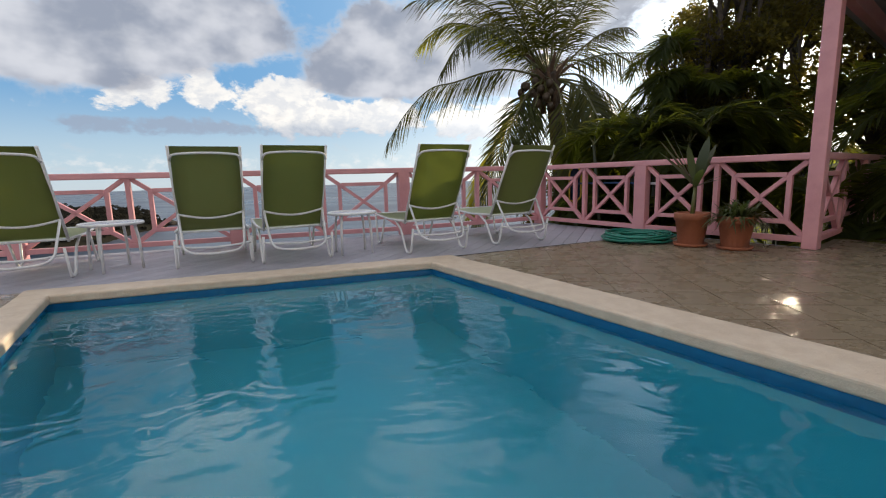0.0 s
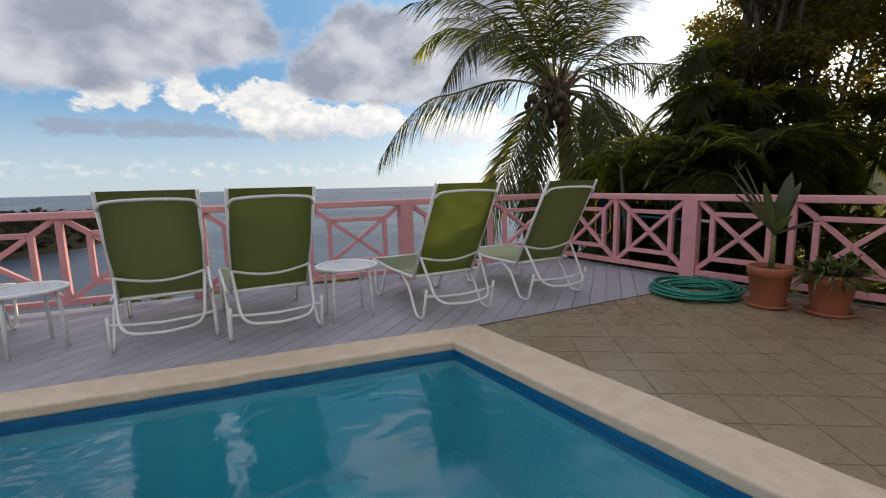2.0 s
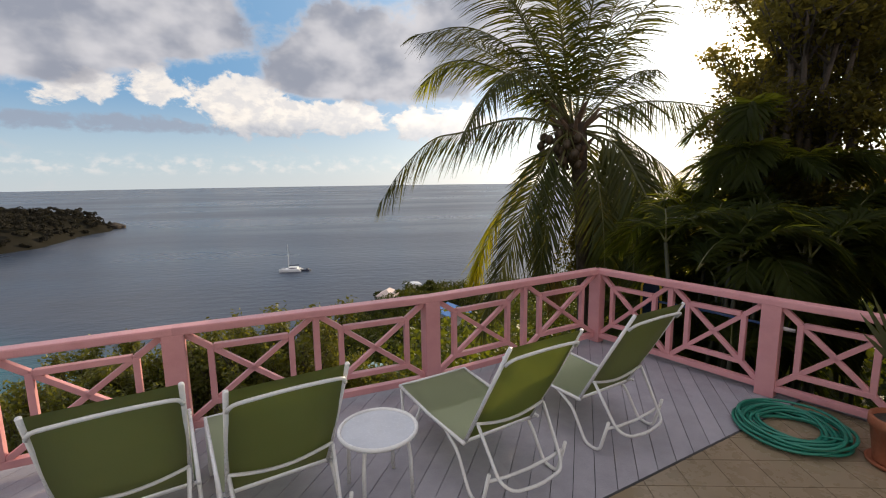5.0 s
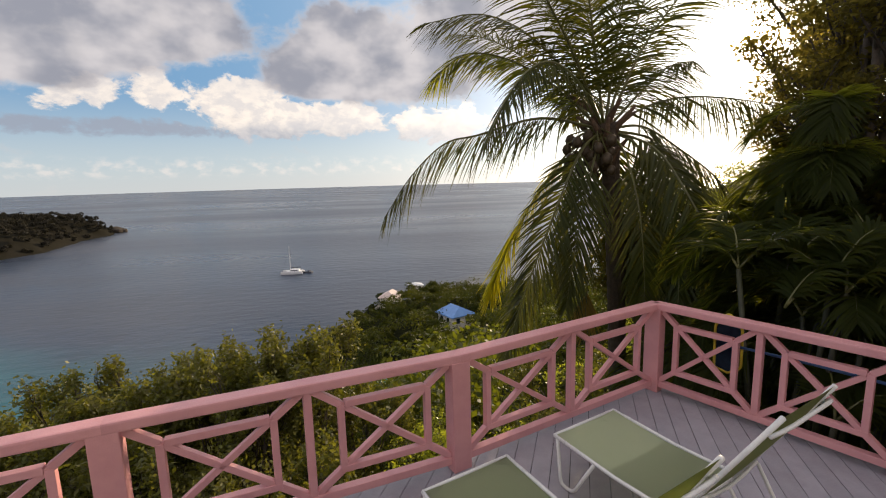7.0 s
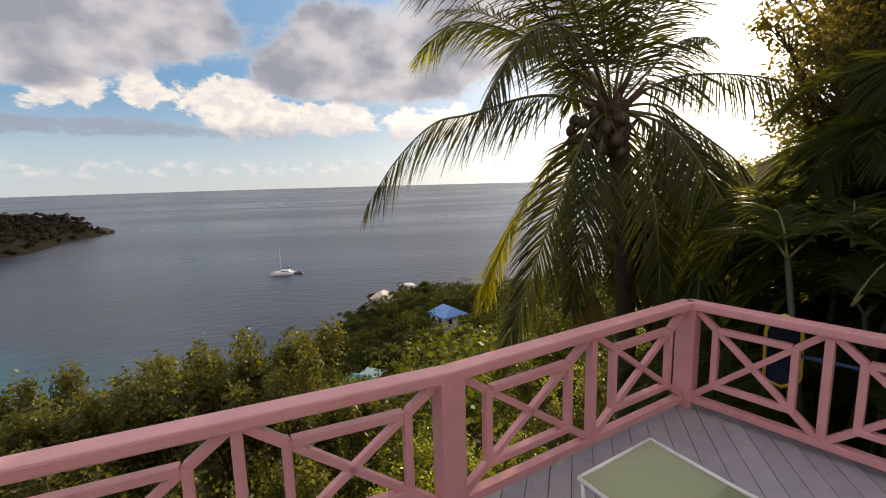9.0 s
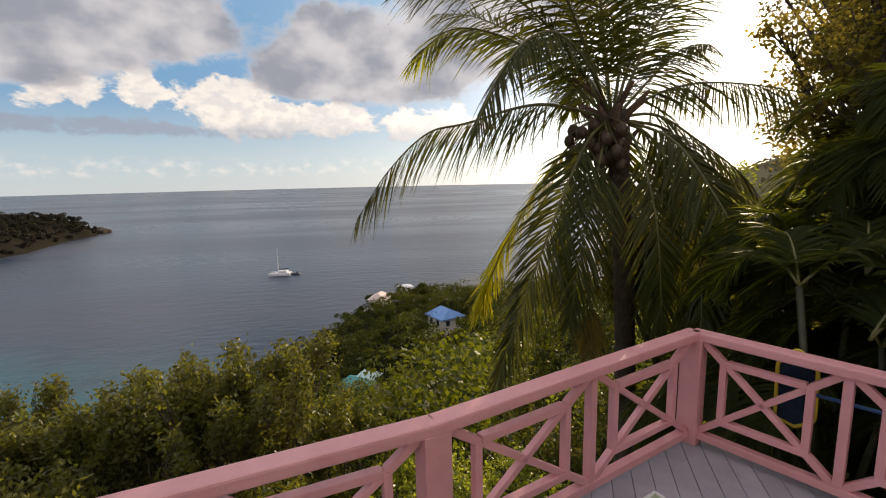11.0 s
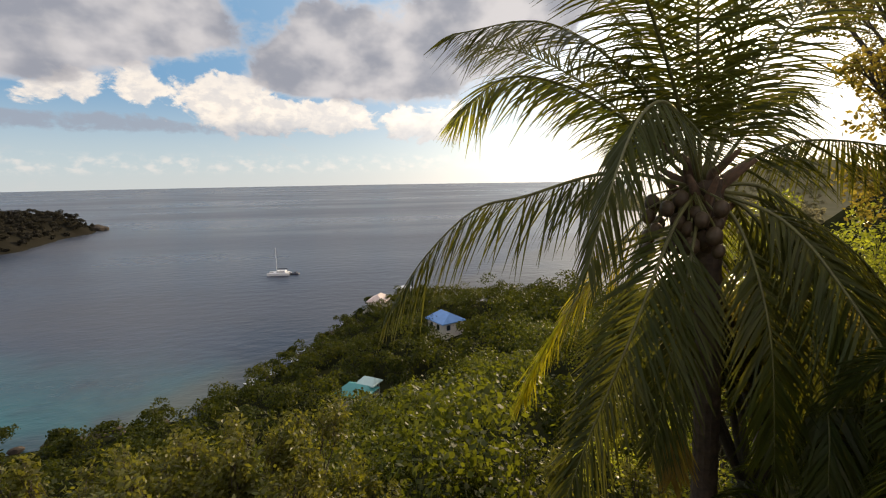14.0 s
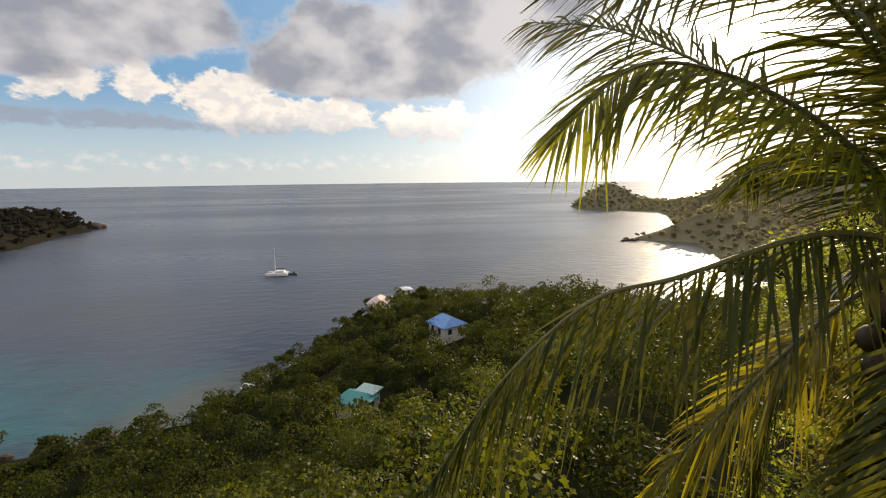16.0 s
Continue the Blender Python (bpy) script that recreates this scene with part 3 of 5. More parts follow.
def isle_height(pts):
    d = shore_distance(pts, ISLE) + bumps(pts, 20, 8) * 3
    h = SEA + 0.5 + 21 * (1 - np.exp(-np.maximum(d, 0) / 22.0)) + bumps(pts, 25, 9) * 1.2
    return np.where(d < 0, SEA + d * 0.5, h)


sheet("island", np.arange(-500, -230, 6), np.arange(280, 580, 6), isle_height, ISLE_SOIL, "low wooded headland across the bay with a pale rocky shore", "headland")

bm = bmesh.new()
rings = [[bm.verts.new((d * math.cos(2 * math.pi * i / 96), 200 + d * math.sin(2 * math.pi * i / 96), SEA)) for i in range(96)] for d in (30, 90, 200, 330, 500, 750, 1200, 2000, 3200, 4750)]
bm.faces.new(rings[0])
for r0, r1 in zip(rings, rings[1:]):
    for i in range(96):
        bm.faces.new((r0[i], r1[i], r1[(i + 1) % 96], r0[(i + 1) % 96]))
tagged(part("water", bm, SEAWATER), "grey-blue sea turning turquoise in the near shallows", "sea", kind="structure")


def leaves(rng, centres, spread, size, up=0.25, facing=None):
    """Diamond leaves at the points, each turned at random, or lying roughly across the directions given."""
    n = len(centres)
    d = rng.normal(size=(n, 3))
    if facing is not None:
        face = facing + rng.normal(size=(n, 3)) * 0.55
        face /= np.linalg.norm(face, axis=1)[:, None]
        d -= face * (d * face).sum(1)[:, None]
        d /= np.linalg.norm(d, axis=1)[:, None]
        o = np.cross(d, face)
        L = (size * rng.uniform(0.65, 1.25, n))[:, None]
        c = centres + rng.normal(size=(n, 3)) * spread
        return np.stack([c - d * L * 0.5, c + o * L * 0.34, c + d * L * 0.5, c - o * L * 0.34], axis=1)
    d[:, 2] = d[:, 2] * 0.7 - up
    d /= np.linalg.norm(d, axis=1)[:, None]
    o = np.cross(d, rng.normal(size=(n, 3)))
    o /= np.linalg.norm(o, axis=1)[:, None]
    L = (size * rng.uniform(0.65, 1.25, n))[:, None]
    c = centres + rng.normal(size=(n, 3)) * spread
    return np.stack([c - d * L * 0.5, c + o * L * 0.24, c + d * L * 0.5, c - o * L * 0.24], axis=1)


def dome(rng, n, top=0.0):
    """Points on and just under a dome of radius one."""
    v = rng.normal(size=(n, 3))
    v /= np.linalg.norm(v, axis=1)[:, None]
    v[:, 2] = np.where(v[:, 2] < -0.25, -v[:, 2], v[:, 2])
    return v * rng.uniform(0.72, 1.05, n)[:, None] ** 0.6


def woods(name, places, heights, reach, per, leaf, mat, label, seed):
    """A far wood: hundreds of low crowns, each of several lobes of leaves."""
    rng = np.random.RandomState(seed)
    out = []
    for (x, y), z in zip(places, heights):
        if rng.uniform() < 0.10:
            continue
        r = reach * rng.uniform(0.50, 1.35) * min(1.0, 0.55 + (z - SEA) / 14)
        tall = r * rng.uniform(0.7, 1.6)
        for k in range(6):
            o = rng.normal(size=3) * (0.40 * r, 0.40 * r, 0.22 * tall)
            rr = r * rng.uniform(0.34, 0.66)
            q = dome(rng, per // 6)
            p = q * (rr, rr, rr * 0.85)
            out.append(leaves(rng, p + o + (x, y, z + tall * 0.9), 0.05 * r, leaf, facing=q))
    ob = leaf_mesh(name, np.concatenate(out), mat)
    return tagged(ob, label, "woods", kind="stuff")


def scatter(x0, x1, y0, y1, gap, seed, func, keep):
    rng = np.random.RandomState(seed)
    gx, gy = np.meshgrid(np.arange(x0, x1, gap), np.arange(y0, y1, gap), indexing="ij")
    p = np.stack([gx.ravel(), gy.ravel()], 1) + rng.uniform(-0.45, 0.45, (gx.size, 2)) * gap
    z = func(p)
    k = (z > SEA + 0.6) & keep(p, z)
    return p[k], z[k]


def in_view(p, lo=-48, hi=62):
    a = np.degrees(np.arctan2(p[:, 0] + 0.5, p[:, 1] - 3))
    return (a > lo) & (a < hi) & (p[:, 1] > 6)


HOUSES = [(4.0, 160), (19.0, 111.5), (-2.0, 81), (16, 190)]


def off_houses(p):
    ok = np.ones(len(p), bool)
    for x, y in HOUSES:
        toward = np.array([x + 0.5, y - 6.0])
        toward /= np.hypot(*toward)
        rel = p - (x, y)
        along, across = rel @ toward, np.abs(rel @ np.array([toward[1], -toward[0]]))
        ok &= ~((along > -4.6) & (along < 3.5) & (across < 3.4))
    return ok


p, z = scatter(-90, 60, 9, 62, 4.5, 11, land_height, lambda p, z: in_view(p) & (np.hypot(p[:, 0], p[:, 1] - 8) > 9))
# patches picked to carry sunlight in their leaf colour
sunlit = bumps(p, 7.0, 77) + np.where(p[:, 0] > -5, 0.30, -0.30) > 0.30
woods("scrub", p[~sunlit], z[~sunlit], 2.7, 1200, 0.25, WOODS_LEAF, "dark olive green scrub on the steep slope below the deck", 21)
woods("lime_scrub", p[sunlit], z[sunlit], 2.7, 1200, 0.25, SUN_TONED_SCRUB, "lime green scrub with sunlight put into its colour, on the slope below the deck", 25)
p, z = scatter(-80, 150, 62, 215, 5.6, 12, land_height, lambda p, z: in_view(p) & off_houses(p))
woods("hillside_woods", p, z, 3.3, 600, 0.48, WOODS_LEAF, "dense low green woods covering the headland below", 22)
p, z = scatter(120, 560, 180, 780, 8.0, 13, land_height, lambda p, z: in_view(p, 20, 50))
woods("far_woods", p, z, 2.3, 120, 1.5, HAZED_LEAF, "woods of the far headlands with haze put into their colour", 23)
p, z = scatter(-490, -240, 290, 570, 7.6, 14, isle_height, lambda p, z: z > SEA + 0.9)
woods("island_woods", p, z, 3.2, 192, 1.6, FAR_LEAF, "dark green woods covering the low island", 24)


def rock(name, x, y, z, r, seed):
    rng = random.Random(seed)
    bm = bmesh.new()
    bmesh.ops.create_icosphere(bm, subdivisions=2, radius=1.0)
    for v in bm.verts:
        k = 1 + 0.35 * noise.noise(v.co * 1.7 + Vector((seed, 0, 0)))
        v.co = Vector((v.co.x * k * r, v.co.y * k * r * rng.uniform(0.8, 1.1), v.co.z * k * r * 0.6))
    ob = part(name, bm, ROCK)
    ob.location = (x, y, z)
    return tagged(ob, "dark wet shore rock at the water's edge", "rock", "shore rocks")


rk = random.Random(5)
for i in range(46):
    s = rk.uniform(0, 5.999)
    a, b = SHORE[4 + int(s)], SHORE[5 + int(s)]
    f = s - int(s)
    rock("shore_rock", a[0] + f * (b[0] - a[0]) + rk.uniform(-2.0, 0.8), a[1] + f * (b[1] - a[1]) + rk.uniform(-1, 2), SEA + rk.uniform(0.0, 0.5), rk.uniform(0.7, 2.0), i)
for i in range(9):
    rock("shore_rock", 203 + rk.uniform(-10, 6), 322 + rk.uniform(-6, 5), SEA + 0.4, rk.uniform(0.8, 2.0), 60 + i)
for i in range(8):
    rock("shore_rock", -281 + rk.uniform(-4, 9), 540 + rk.uniform(-5, 5), SEA + 1.5, rk.uniform(4, 8), 80 + i)


FOAM = material("sea_foam", (0.55, 0.58, 0.60), 0.8, (0.35, 0.40, 0.43), 0.9)
bm = bmesh.new()
fr = random.Random(12)
for i in range(60):
    s = fr.uniform(2.6, 5.999)
    a, b = SHORE[4 + int(s)], SHORE[5 + int(s)]
    f = s - int(s)
    cx, cy = a[0] + f * (b[0] - a[0]) - fr.uniform(0.5, 3.5), a[1] + f * (b[1] - a[1]) + fr.uniform(0, 3)
    ang, L, W = fr.uniform(0, 3.14), fr.uniform(0.8, 3.2), fr.uniform(0.25, 0.8)
    ring = []
    for k in range(9):
        t = 2 * math.pi * k / 9
        q = fr.uniform(0.6, 1.25)
        x, y = L * q * math.cos(t), W * q * math.sin(t)
        ring.append(bm.verts.new((cx + x * math.cos(ang) - y * math.sin(ang), cy + x * math.sin(ang) + y * math.cos(ang), SEA + 0.06)))
    bm.faces.new(ring)
tagged(part("surf", bm, FOAM), "white broken surf along the rocky shore", "surf", kind="stuff")


# ---- houses and the boat ----
def house(x, y, turn, w, l, wall_h, roof_h, roof_mat, label, z=None, split=0.0, eave=0.5, hip=0.5):
    z0 = (height_at(x, y) if z is None else z)
    ob = holder("house", pose(x, y, z0, 0, 0, turn), label, "house", "houses on the slope")
    bm = bmesh.new()
    box(bm, w, l, wall_h + 3.0, pose(0, 0, wall_h / 2 - 1.5), 0.03)
    part("wall", bm, WALLWHITE, ob)
    bm = bmesh.new()
    hw, hl = w / 2 + eave, l / 2 + eave
    ridge = hl * (1 - hip)
    lo = [bm.verts.new(c) for c in ((-hw, -hl, wall_h), (hw, -hl, wall_h), (hw, hl, wall_h), (-hw, hl, wall_h))]
    und = [bm.verts.new((v.co.x, v.co.y, wall_h - 0.2)) for v in lo]
    r0, r1 = bm.verts.new((0, -ridge - 0.01, wall_h + roof_h)), bm.verts.new((0, ridge + 0.01, wall_h + roof_h))
    bm.faces.new((lo[0], lo[1], r0)), bm.faces.new((lo[1], lo[2], r1, r0)), bm.faces.new((lo[2], lo[3], r1)), bm.faces.new((lo[3], lo[0], r0, r1))
    for i in range(4):
        bm.faces.new((und[i], und[(i + 1) % 4], lo[(i + 1) % 4], lo[i]))
    bm.faces.new(und[::-1])
    part("roof", bm, roof_mat, ob)
    for sx, sy, ww, ry in ((-w * 0.25, -l / 2 - 0.02, w * 0.18, 0), (w * 0.22, -l / 2 - 0.02, w * 0.18, 0), (-w / 2 - 0.02, -l * 0.2, l * 0.16, 90), (-w / 2 - 0.02, l * 0.22, l * 0.16, 90)):
        bm = bmesh.new()
        box(bm, ww + 0.2, 0.06, 1.5, Matrix(), 0.01)
        wn = part("window", bm, HULL, ob)
        wn.matrix_basis = pose(sx, sy, wall_h * 0.52, 0, 0, ry)
        bm = bmesh.new()
        box(bm, ww, 0.08, 1.3)
        part("pane", bm, DARK_GLASS, wn)
    return ob


shore_house = house(4.0, 160, -20, 6.0, 6.6, 3.6, 1.9, PINK_ROOF, "white house with a pink hip roof and an outer stair", z=-41.4)
bm = bmesh.new()
for k in range(12):
    box(bm, 0.45, 1.3, 0.9, pose(-3.2 - 0.36 * k, -2.6 - 0.1 * k, 0.6 - 0.30 * k))
part("stair", bm, WALLWHITE, shore_house, "white plastered outer stair")
house(18.6, 111.5, 25, 6.2, 6.6, 2.6, 1.9, BLUE_ROOF, "white house with a blue hip roof among the trees", z=-33.4)
house(-2.8, 81, 55, 4.2, 5.2, 1.7, 1.2, TEAL_ROOF, "low house with a teal metal roof among the scrub", z=-34.5)
house(-0.6, 82.3, 55, 2.2, 2.8, 2.5, 0.9, PALE_ROOF, "pale green roofed wing beside the teal house", z=-34.5)
house(15.5, 188, 10, 5, 4, 1.6, 0.7, HULL, "white low-roofed villa near the point", z=-42.5)


def catamaran():
    ob = holder("catamaran", pose(-44.3, 248, SEA, 0, 0, 84), "white catamaran with a bare mast at anchor", "boat")
    for s in (-2.2, 2.2):
        bm = bmesh.new()
        secs = []
        for yy, hw, dk in ((-5.5, 0.45, 1.1), (-3, 0.75, 1.2), (1, 0.8, 1.35), (4, 0.5, 1.5), (5.8, 0.08, 1.6)):
            secs.append([bm.verts.new(v) for v in ((s - hw, yy, dk), (s - hw * 0.8, yy, 0.2), (s, yy, -0.4), (s + hw * 0.8, yy, 0.2), (s + hw, yy, dk))])
        for a, b in zip(secs, secs[1:]):
            for j in range(4):
                bm.faces.new((a[j], a[j + 1], b[j + 1], b[j]))
            bm.faces.new((a[4], a[0], b[0], b[4]))
        bm.faces.new(secs[0][::-1]), bm.faces.new(secs[-1])
        part("hull", bm, HULL, ob)
    bm = bmesh.new()
    box(bm, 4.6, 7.5, 0.5, pose(0, -1, 1.35), 0.1)
    part("deck", bm, HULL, ob)
    bm = bmesh.new()
    box(bm, 3.8, 4.6, 0.95, pose(0, -1.2, 2.0), 0.3)
    part("cabin", bm, HULL, ob)
    bm = bmesh.new()
    box(bm, 3.86, 3.6, 0.4, pose(0, -1.0, 2.05), 0.1)
    part("window_band", bm, DARK_GLASS, ob)
    bm = bmesh.new()
    tube(bm, [(0, 1.2, 1.5), (0, 1.2, 14.5)], [0.2, 0.14], 8)
    part("mast", bm, HULL, ob)
    bm = bmesh.new()
    tube(bm, [(0, 1.0, 3.3), (0, -4.2, 3.5)], 0.22, 8)
    part("boom", bm, SAIL, ob, "dark furled sail cover")
    bm = bmesh.new()
    for e in ((0, 5.5, 1.6), (-2.4, -1.5, 1.3), (2.4, -1.5, 1.3)):
        tube(bm, [(0, 1.2, 13.8), e], 0.025, 5)
    part("rigging", bm, SAIL, ob)


catamaran()
bm = bmesh.new()
box(bm, 2.0, 4.6, 0.9, pose(0, 0, 0.35), 0.3)
box(bm, 1.5, 1.2, 0.8, pose(0, -0.6, 1.0), 0.2)
dinghy = tagged(part("dinghy", bm, SAIL), "small dark dinghy floating beside the catamaran", "boat")
dinghy.matrix_basis = pose(-36.6, 248, SEA, 0, 0, 70)

# ---- terrace: plan ----
PZ, P0, PA, PB, PC, PD, PE = (-6.45, 4.40), (-4.28, 5.06), (-2.12, 5.71), (0.03, 6.27), (2.285, 7.178), (3.16, 5.50), (4.10, 3.92)
PF, PG = (5.75, 5.05), (7.4, 6.2)
I0, I1, I2, I3 = (-2.60, 3.19), (0.31, 3.95), (3.65, -2.20), (0.72, -3.05)
K0, K1, K2 = (-2.90, 3.38), (0.52, 4.275), (3.36, 5.32)
KZ = (-6.6, 2.40)
KR, KL = (3.88, -2.08), (0.42, -3.22)


def out_by(p, q, side, d):
    """The points p and q moved sideways by d."""
    v = Vector((q[0] - p[0], q[1] - p[1])).normalized()
    n = Vector((-v.y, v.x)) * side * d
    return (p[0] + n.x, p[1] + n.y), (q[0] + n.x, q[1] + n.y)


deck = holder("deck", Matrix(), "lilac-grey painted wooden deck with diagonal boards", "deck", kind="structure")
bm = bmesh.new()
for poly in ([K1, K2, (PC[0] + 0.03, PC[1] + 0.1), (PB[0] - 0.02, PB[1] + 0.1)], [K0, K1, (PB[0] - 0.02, PB[1] + 0.1), (PA[0] - 0.02, PA[1] + 0.1)],
             [KZ, K0, (PA[0] - 0.02, PA[1] + 0.1), (P0[0], P0[1] + 0.1), (PZ[0], PZ[1] + 0.1)]):
    slab(bm, poly, -0.22, -0.026)
part("joist_bed", bm, GAP, deck)
bm = bmesh.new()
for a, b in ((PZ, P0), (P0, PA), (PA, PB), (PB, PC)):
    (x0, y0), (x1, y1) = out_by(a, b, 1, 0.12)
    bar(bm, (x0, y0, -0.12), (x1, y1, -0.12), 0.04, 0.22)
(x0, y0), (x1, y1) = out_by(PC, PE, 1, 0.12)
bar(bm, (x0, y0, -0.12), (x1, y1, -0.12), 0.04, 0.22)
part("fascia", bm, BOARD, deck)
bm = bmesh.new()
# Solid dark strip drawn as the shaded gap between deck and tiles.
bar(bm, (K1[0], K1[1], -0.011), (K2[0], K2[1], -0.011), 0.016, 0.026, bevel=0)
part("edge_gap", bm, GAP, deck)

floor = holder("floor", Matrix(), "beige glazed floor tiles with brown grout", "tiled floor", kind="structure")
TILED = [[K1, KR, PE, K2], [KR, (9.6, -3.4), (9.6, 7.8), PG, PE], [(-6.6, -3.2), KL, K0, KZ]]
bm = bmesh.new()
for poly in TILED:
    slab(bm, poly, -0.25, -0.0042)
slab(bm, [(-6.6, -7.2), (9.6, -7.2), (9.6, -3.4), KR, I2, I3, KL, (-6.6, -3.2)], -0.25, -0.012)
part("grout_bed", bm, GROUT, floor)

# pool shell, water and coping
pool = holder("pool", Matrix(), "pool shell of turquoise plaster with a dark blue waterline band", "swimming pool", kind="structure")
bm = bmesh.new()
ins = [I0, I1, I2, I3]
top = [bm.verts.new((x, y, -0.22)) for x, y in ins]
bot = [bm.verts.new((x, y, -1.55)) for x, y in ins]
bm.faces.new(bot[::-1])
for i in range(4):
    bm.faces.new((top[i], top[(i + 1) % 4], bot[(i + 1) % 4], bot[i]))
bmesh.ops.recalc_face_normals(bm, faces=bm.faces)
part("basin", bm, PLASTER, pool)
bm = bmesh.new()
for i in range(4):
    a, b = Vector((*ins[i], 0)), Vector((*ins[(i + 1) % 4], 0))
    (x0, y0), (x1, y1) = out_by(ins[i], ins[(i + 1) % 4], 1, 0.02)
    bar(bm, (x0, y0, -0.115), (x1, y1, -0.115), 0.04, 0.21, bevel=0)
part("waterline_band", bm, POOL_TILE, pool)
bm = bmesh.new()
bm.faces.new([bm.verts.new((x, y, -0.085)) for x, y in reversed(ins)])
bmesh.ops.recalc_face_normals(bm, faces=bm.faces)
pw = part("water", bm, WATER)
pw.data.flip_normals() if pw.data.polygons[0].normal.z < 0 else None
pw.visible_shadow = False
tagged(pw, "still turquoise pool water with soft ripples", "pool water", kind="structure")

coping = holder("coping", Matrix(), "pale sandstone pool coping with worn rounded edges", "pool coping", kind="structure")
outs = [K0, K1, KR, KL]
for i in range(4):
    j = (i + 1) % 4
    lip_a, lip_b = out_by(ins[i], ins[j], -1, 0.025)
    bm = bmesh.new()
    slab(bm, [lip_b, lip_a, outs[i], outs[j]][::-1] if area([lip_b, lip_a, outs[i], outs[j]]) < 0 else [lip_b, lip_a, outs[i], outs[j]], -0.055, 0.018)
    edges = [e for e in bm.edges if all(v.co.z > 0 for v in e.verts) or all(v.co.z < 0 for v in e.verts)]
    bmesh.ops.bevel(bm, geom=edges, offset=0.018, segments=3, affect="EDGES", profile=0.5)
    bmesh.ops.subdivide_edges(bm, edges=[e for e in bm.edges if e.calc_length() > 1.0], cuts=40, use_grid_fill=False)
    for v in bm.verts:
        v.co += Vector((noise.noise(v.co * 4.0), noise.noise(v.co * 4.0 + Vector((9, 0, 0))), 0.5 * noise.noise(v.co * 3.0 + Vector((0, 7, 0))))) * 0.008
    part("coping_stone", bm, COPING, coping, smooth=False)


# ---- railings ----
TOP = 0.95


def railing_bay(a, b, first=True, last=False, label="pink painted timber railing bay with crossed lattice panels", top=TOP):
    a, b = Vector((*a, 0)), Vector((*b, 0))
    L = (b - a).length
    turn = math.degrees(math.atan2(b.y - a.y, b.x - a.x))
    ob = holder("railing", pose(a.x, a.y, 0, 0, 0, turn), label, "railing", "railing bays round the deck")
    if first:
        bm = bmesh.new()
        box(bm, 0.16, 0.12, top - 0.06, pose(0, 0, (top - 0.06) / 2), 0.008)
        part("post", bm, PINK, ob)
    if last:
        bm = bmesh.new()
        box(bm, 0.16, 0.12, top - 0.06, pose(L, 0, (top - 0.06) / 2), 0.008)
        part("post", bm, PINK, ob)
    bm = bmesh.new()
    bar(bm, (-0.015, 0, top - 0.035), (L + 0.015, 0, top - 0.035), 0.125, 0.07, bevel=0.014)
    part("top_rail", bm, PINK, ob)
    bm = bmesh.new()
    bar(bm, (0.07, 0, 0.09), (L - 0.07, 0, 0.09), 0.07, 0.06)
    part("bottom_rail", bm, PINK, ob)
    z0, z1 = 0.12, top - 0.07
    bm = bmesh.new()
    bar(bm, (L / 2, 0, z0), (L / 2, 0, z1), 0.055, 0.065, up=(0, 1, 0))
    part("mullion", bm, PINK, ob)
    for x0, x1 in ((0.07, L / 2 - 0.03), (L / 2 + 0.03, L - 0.07)):
        w = x1 - x0
        ix, iz = w * 0.185, (z1 - z0) * 0.185
        q = [(x0 + ix, z0 + iz), (x1 - ix, z0 + iz), (x1 - ix, z1 - iz), (x0 + ix, z1 - iz)]
        c = [(x0, z0), (x1, z0), (x1, z1), (x0, z1)]
        bm = bmesh.new()
        for i in range(4):
            (ax, az_), (bx, bz) = q[i], q[(i + 1) % 4]
            e = 0.024
            if i % 2 == 0:
                bar(bm, (ax - e, 0, az_), (bx + e, 0, bz), 0.058, 0.048, up=(0, 1, 0) if i % 2 else (0, 0, 1))
            else:
                bar(bm, (ax, 0, az_), (bx, 0, bz), 0.048, 0.054, up=(0, 1, 0))
        part("panel_frame", bm, PINK, ob)
        for i in range(4):
            bm = bmesh.new()
            bar(bm, (c[i][0], 0.001, c[i][1]), (q[i][0], 0.001, q[i][1]), 0.05, 0.05, up=(0, 1, 0))
            part("corner_brace", bm, PINK, ob)
        for k, (i, j) in enumerate(((0, 2), (1, 3))):
            bm = bmesh.new()
            bar(bm, (q[i][0], 0.002 * k, q[i][1]), (q[j][0], 0.002 * k, q[j][1]), 0.044, 0.044 + 0.004 * k, up=(0, 1, 0))
            part("cross_bar", bm, PINK, ob)
    return ob


railing_bay(PZ, P0)
railing_bay(P0, PA)
railing_bay(PA, PB)
railing_bay(PB, PC)
railing_bay(PC, PD)
railing_bay(PD, PE)
railing_bay(PE, PF, first=False)
railing_bay(PF, PG, last=True)

# porch: post, beams and roof at the right
porch = holder("porch", Matrix(), "pink porch post and roof beams with a grey boarded ceiling", "porch", kind="structure")
bm = bmesh.new()
box(bm, 0.13, 0.13, 2.42, pose(PE[0], PE[1], 1.21, 0, 0, -59), 0.01)
part("post", bm, PINK, porch)
bm = bmesh.new()
bar(bm, (PE[0] - 0.09, PE[1] - 0.06, 2.50), (PG[0] + 2.0, PG[1] + 1.4, 2.50), 0.09, 0.18)
part("beam", bm, PINK, porch)
bm = bmesh.new()
bar(bm, (PE[0], PE[1], 2.52), (PE[0] + 5.1, PE[1] - 10.4, 2.52), 0.09, 0.18)
part("beam", bm, PINK, porch)
# Ceiling carried on out of view, added to shade the tiles and pots.
bm = bmesh.new()
slab(bm, [(PE[0] - 0.35, PE[1] + 0.1), (9.3, -7.0), (13.0, -7.0), (13.0, 8.6), (9.4, 7.9)], 2.62, 2.72)
part("ceiling", bm, CEIL, porch)
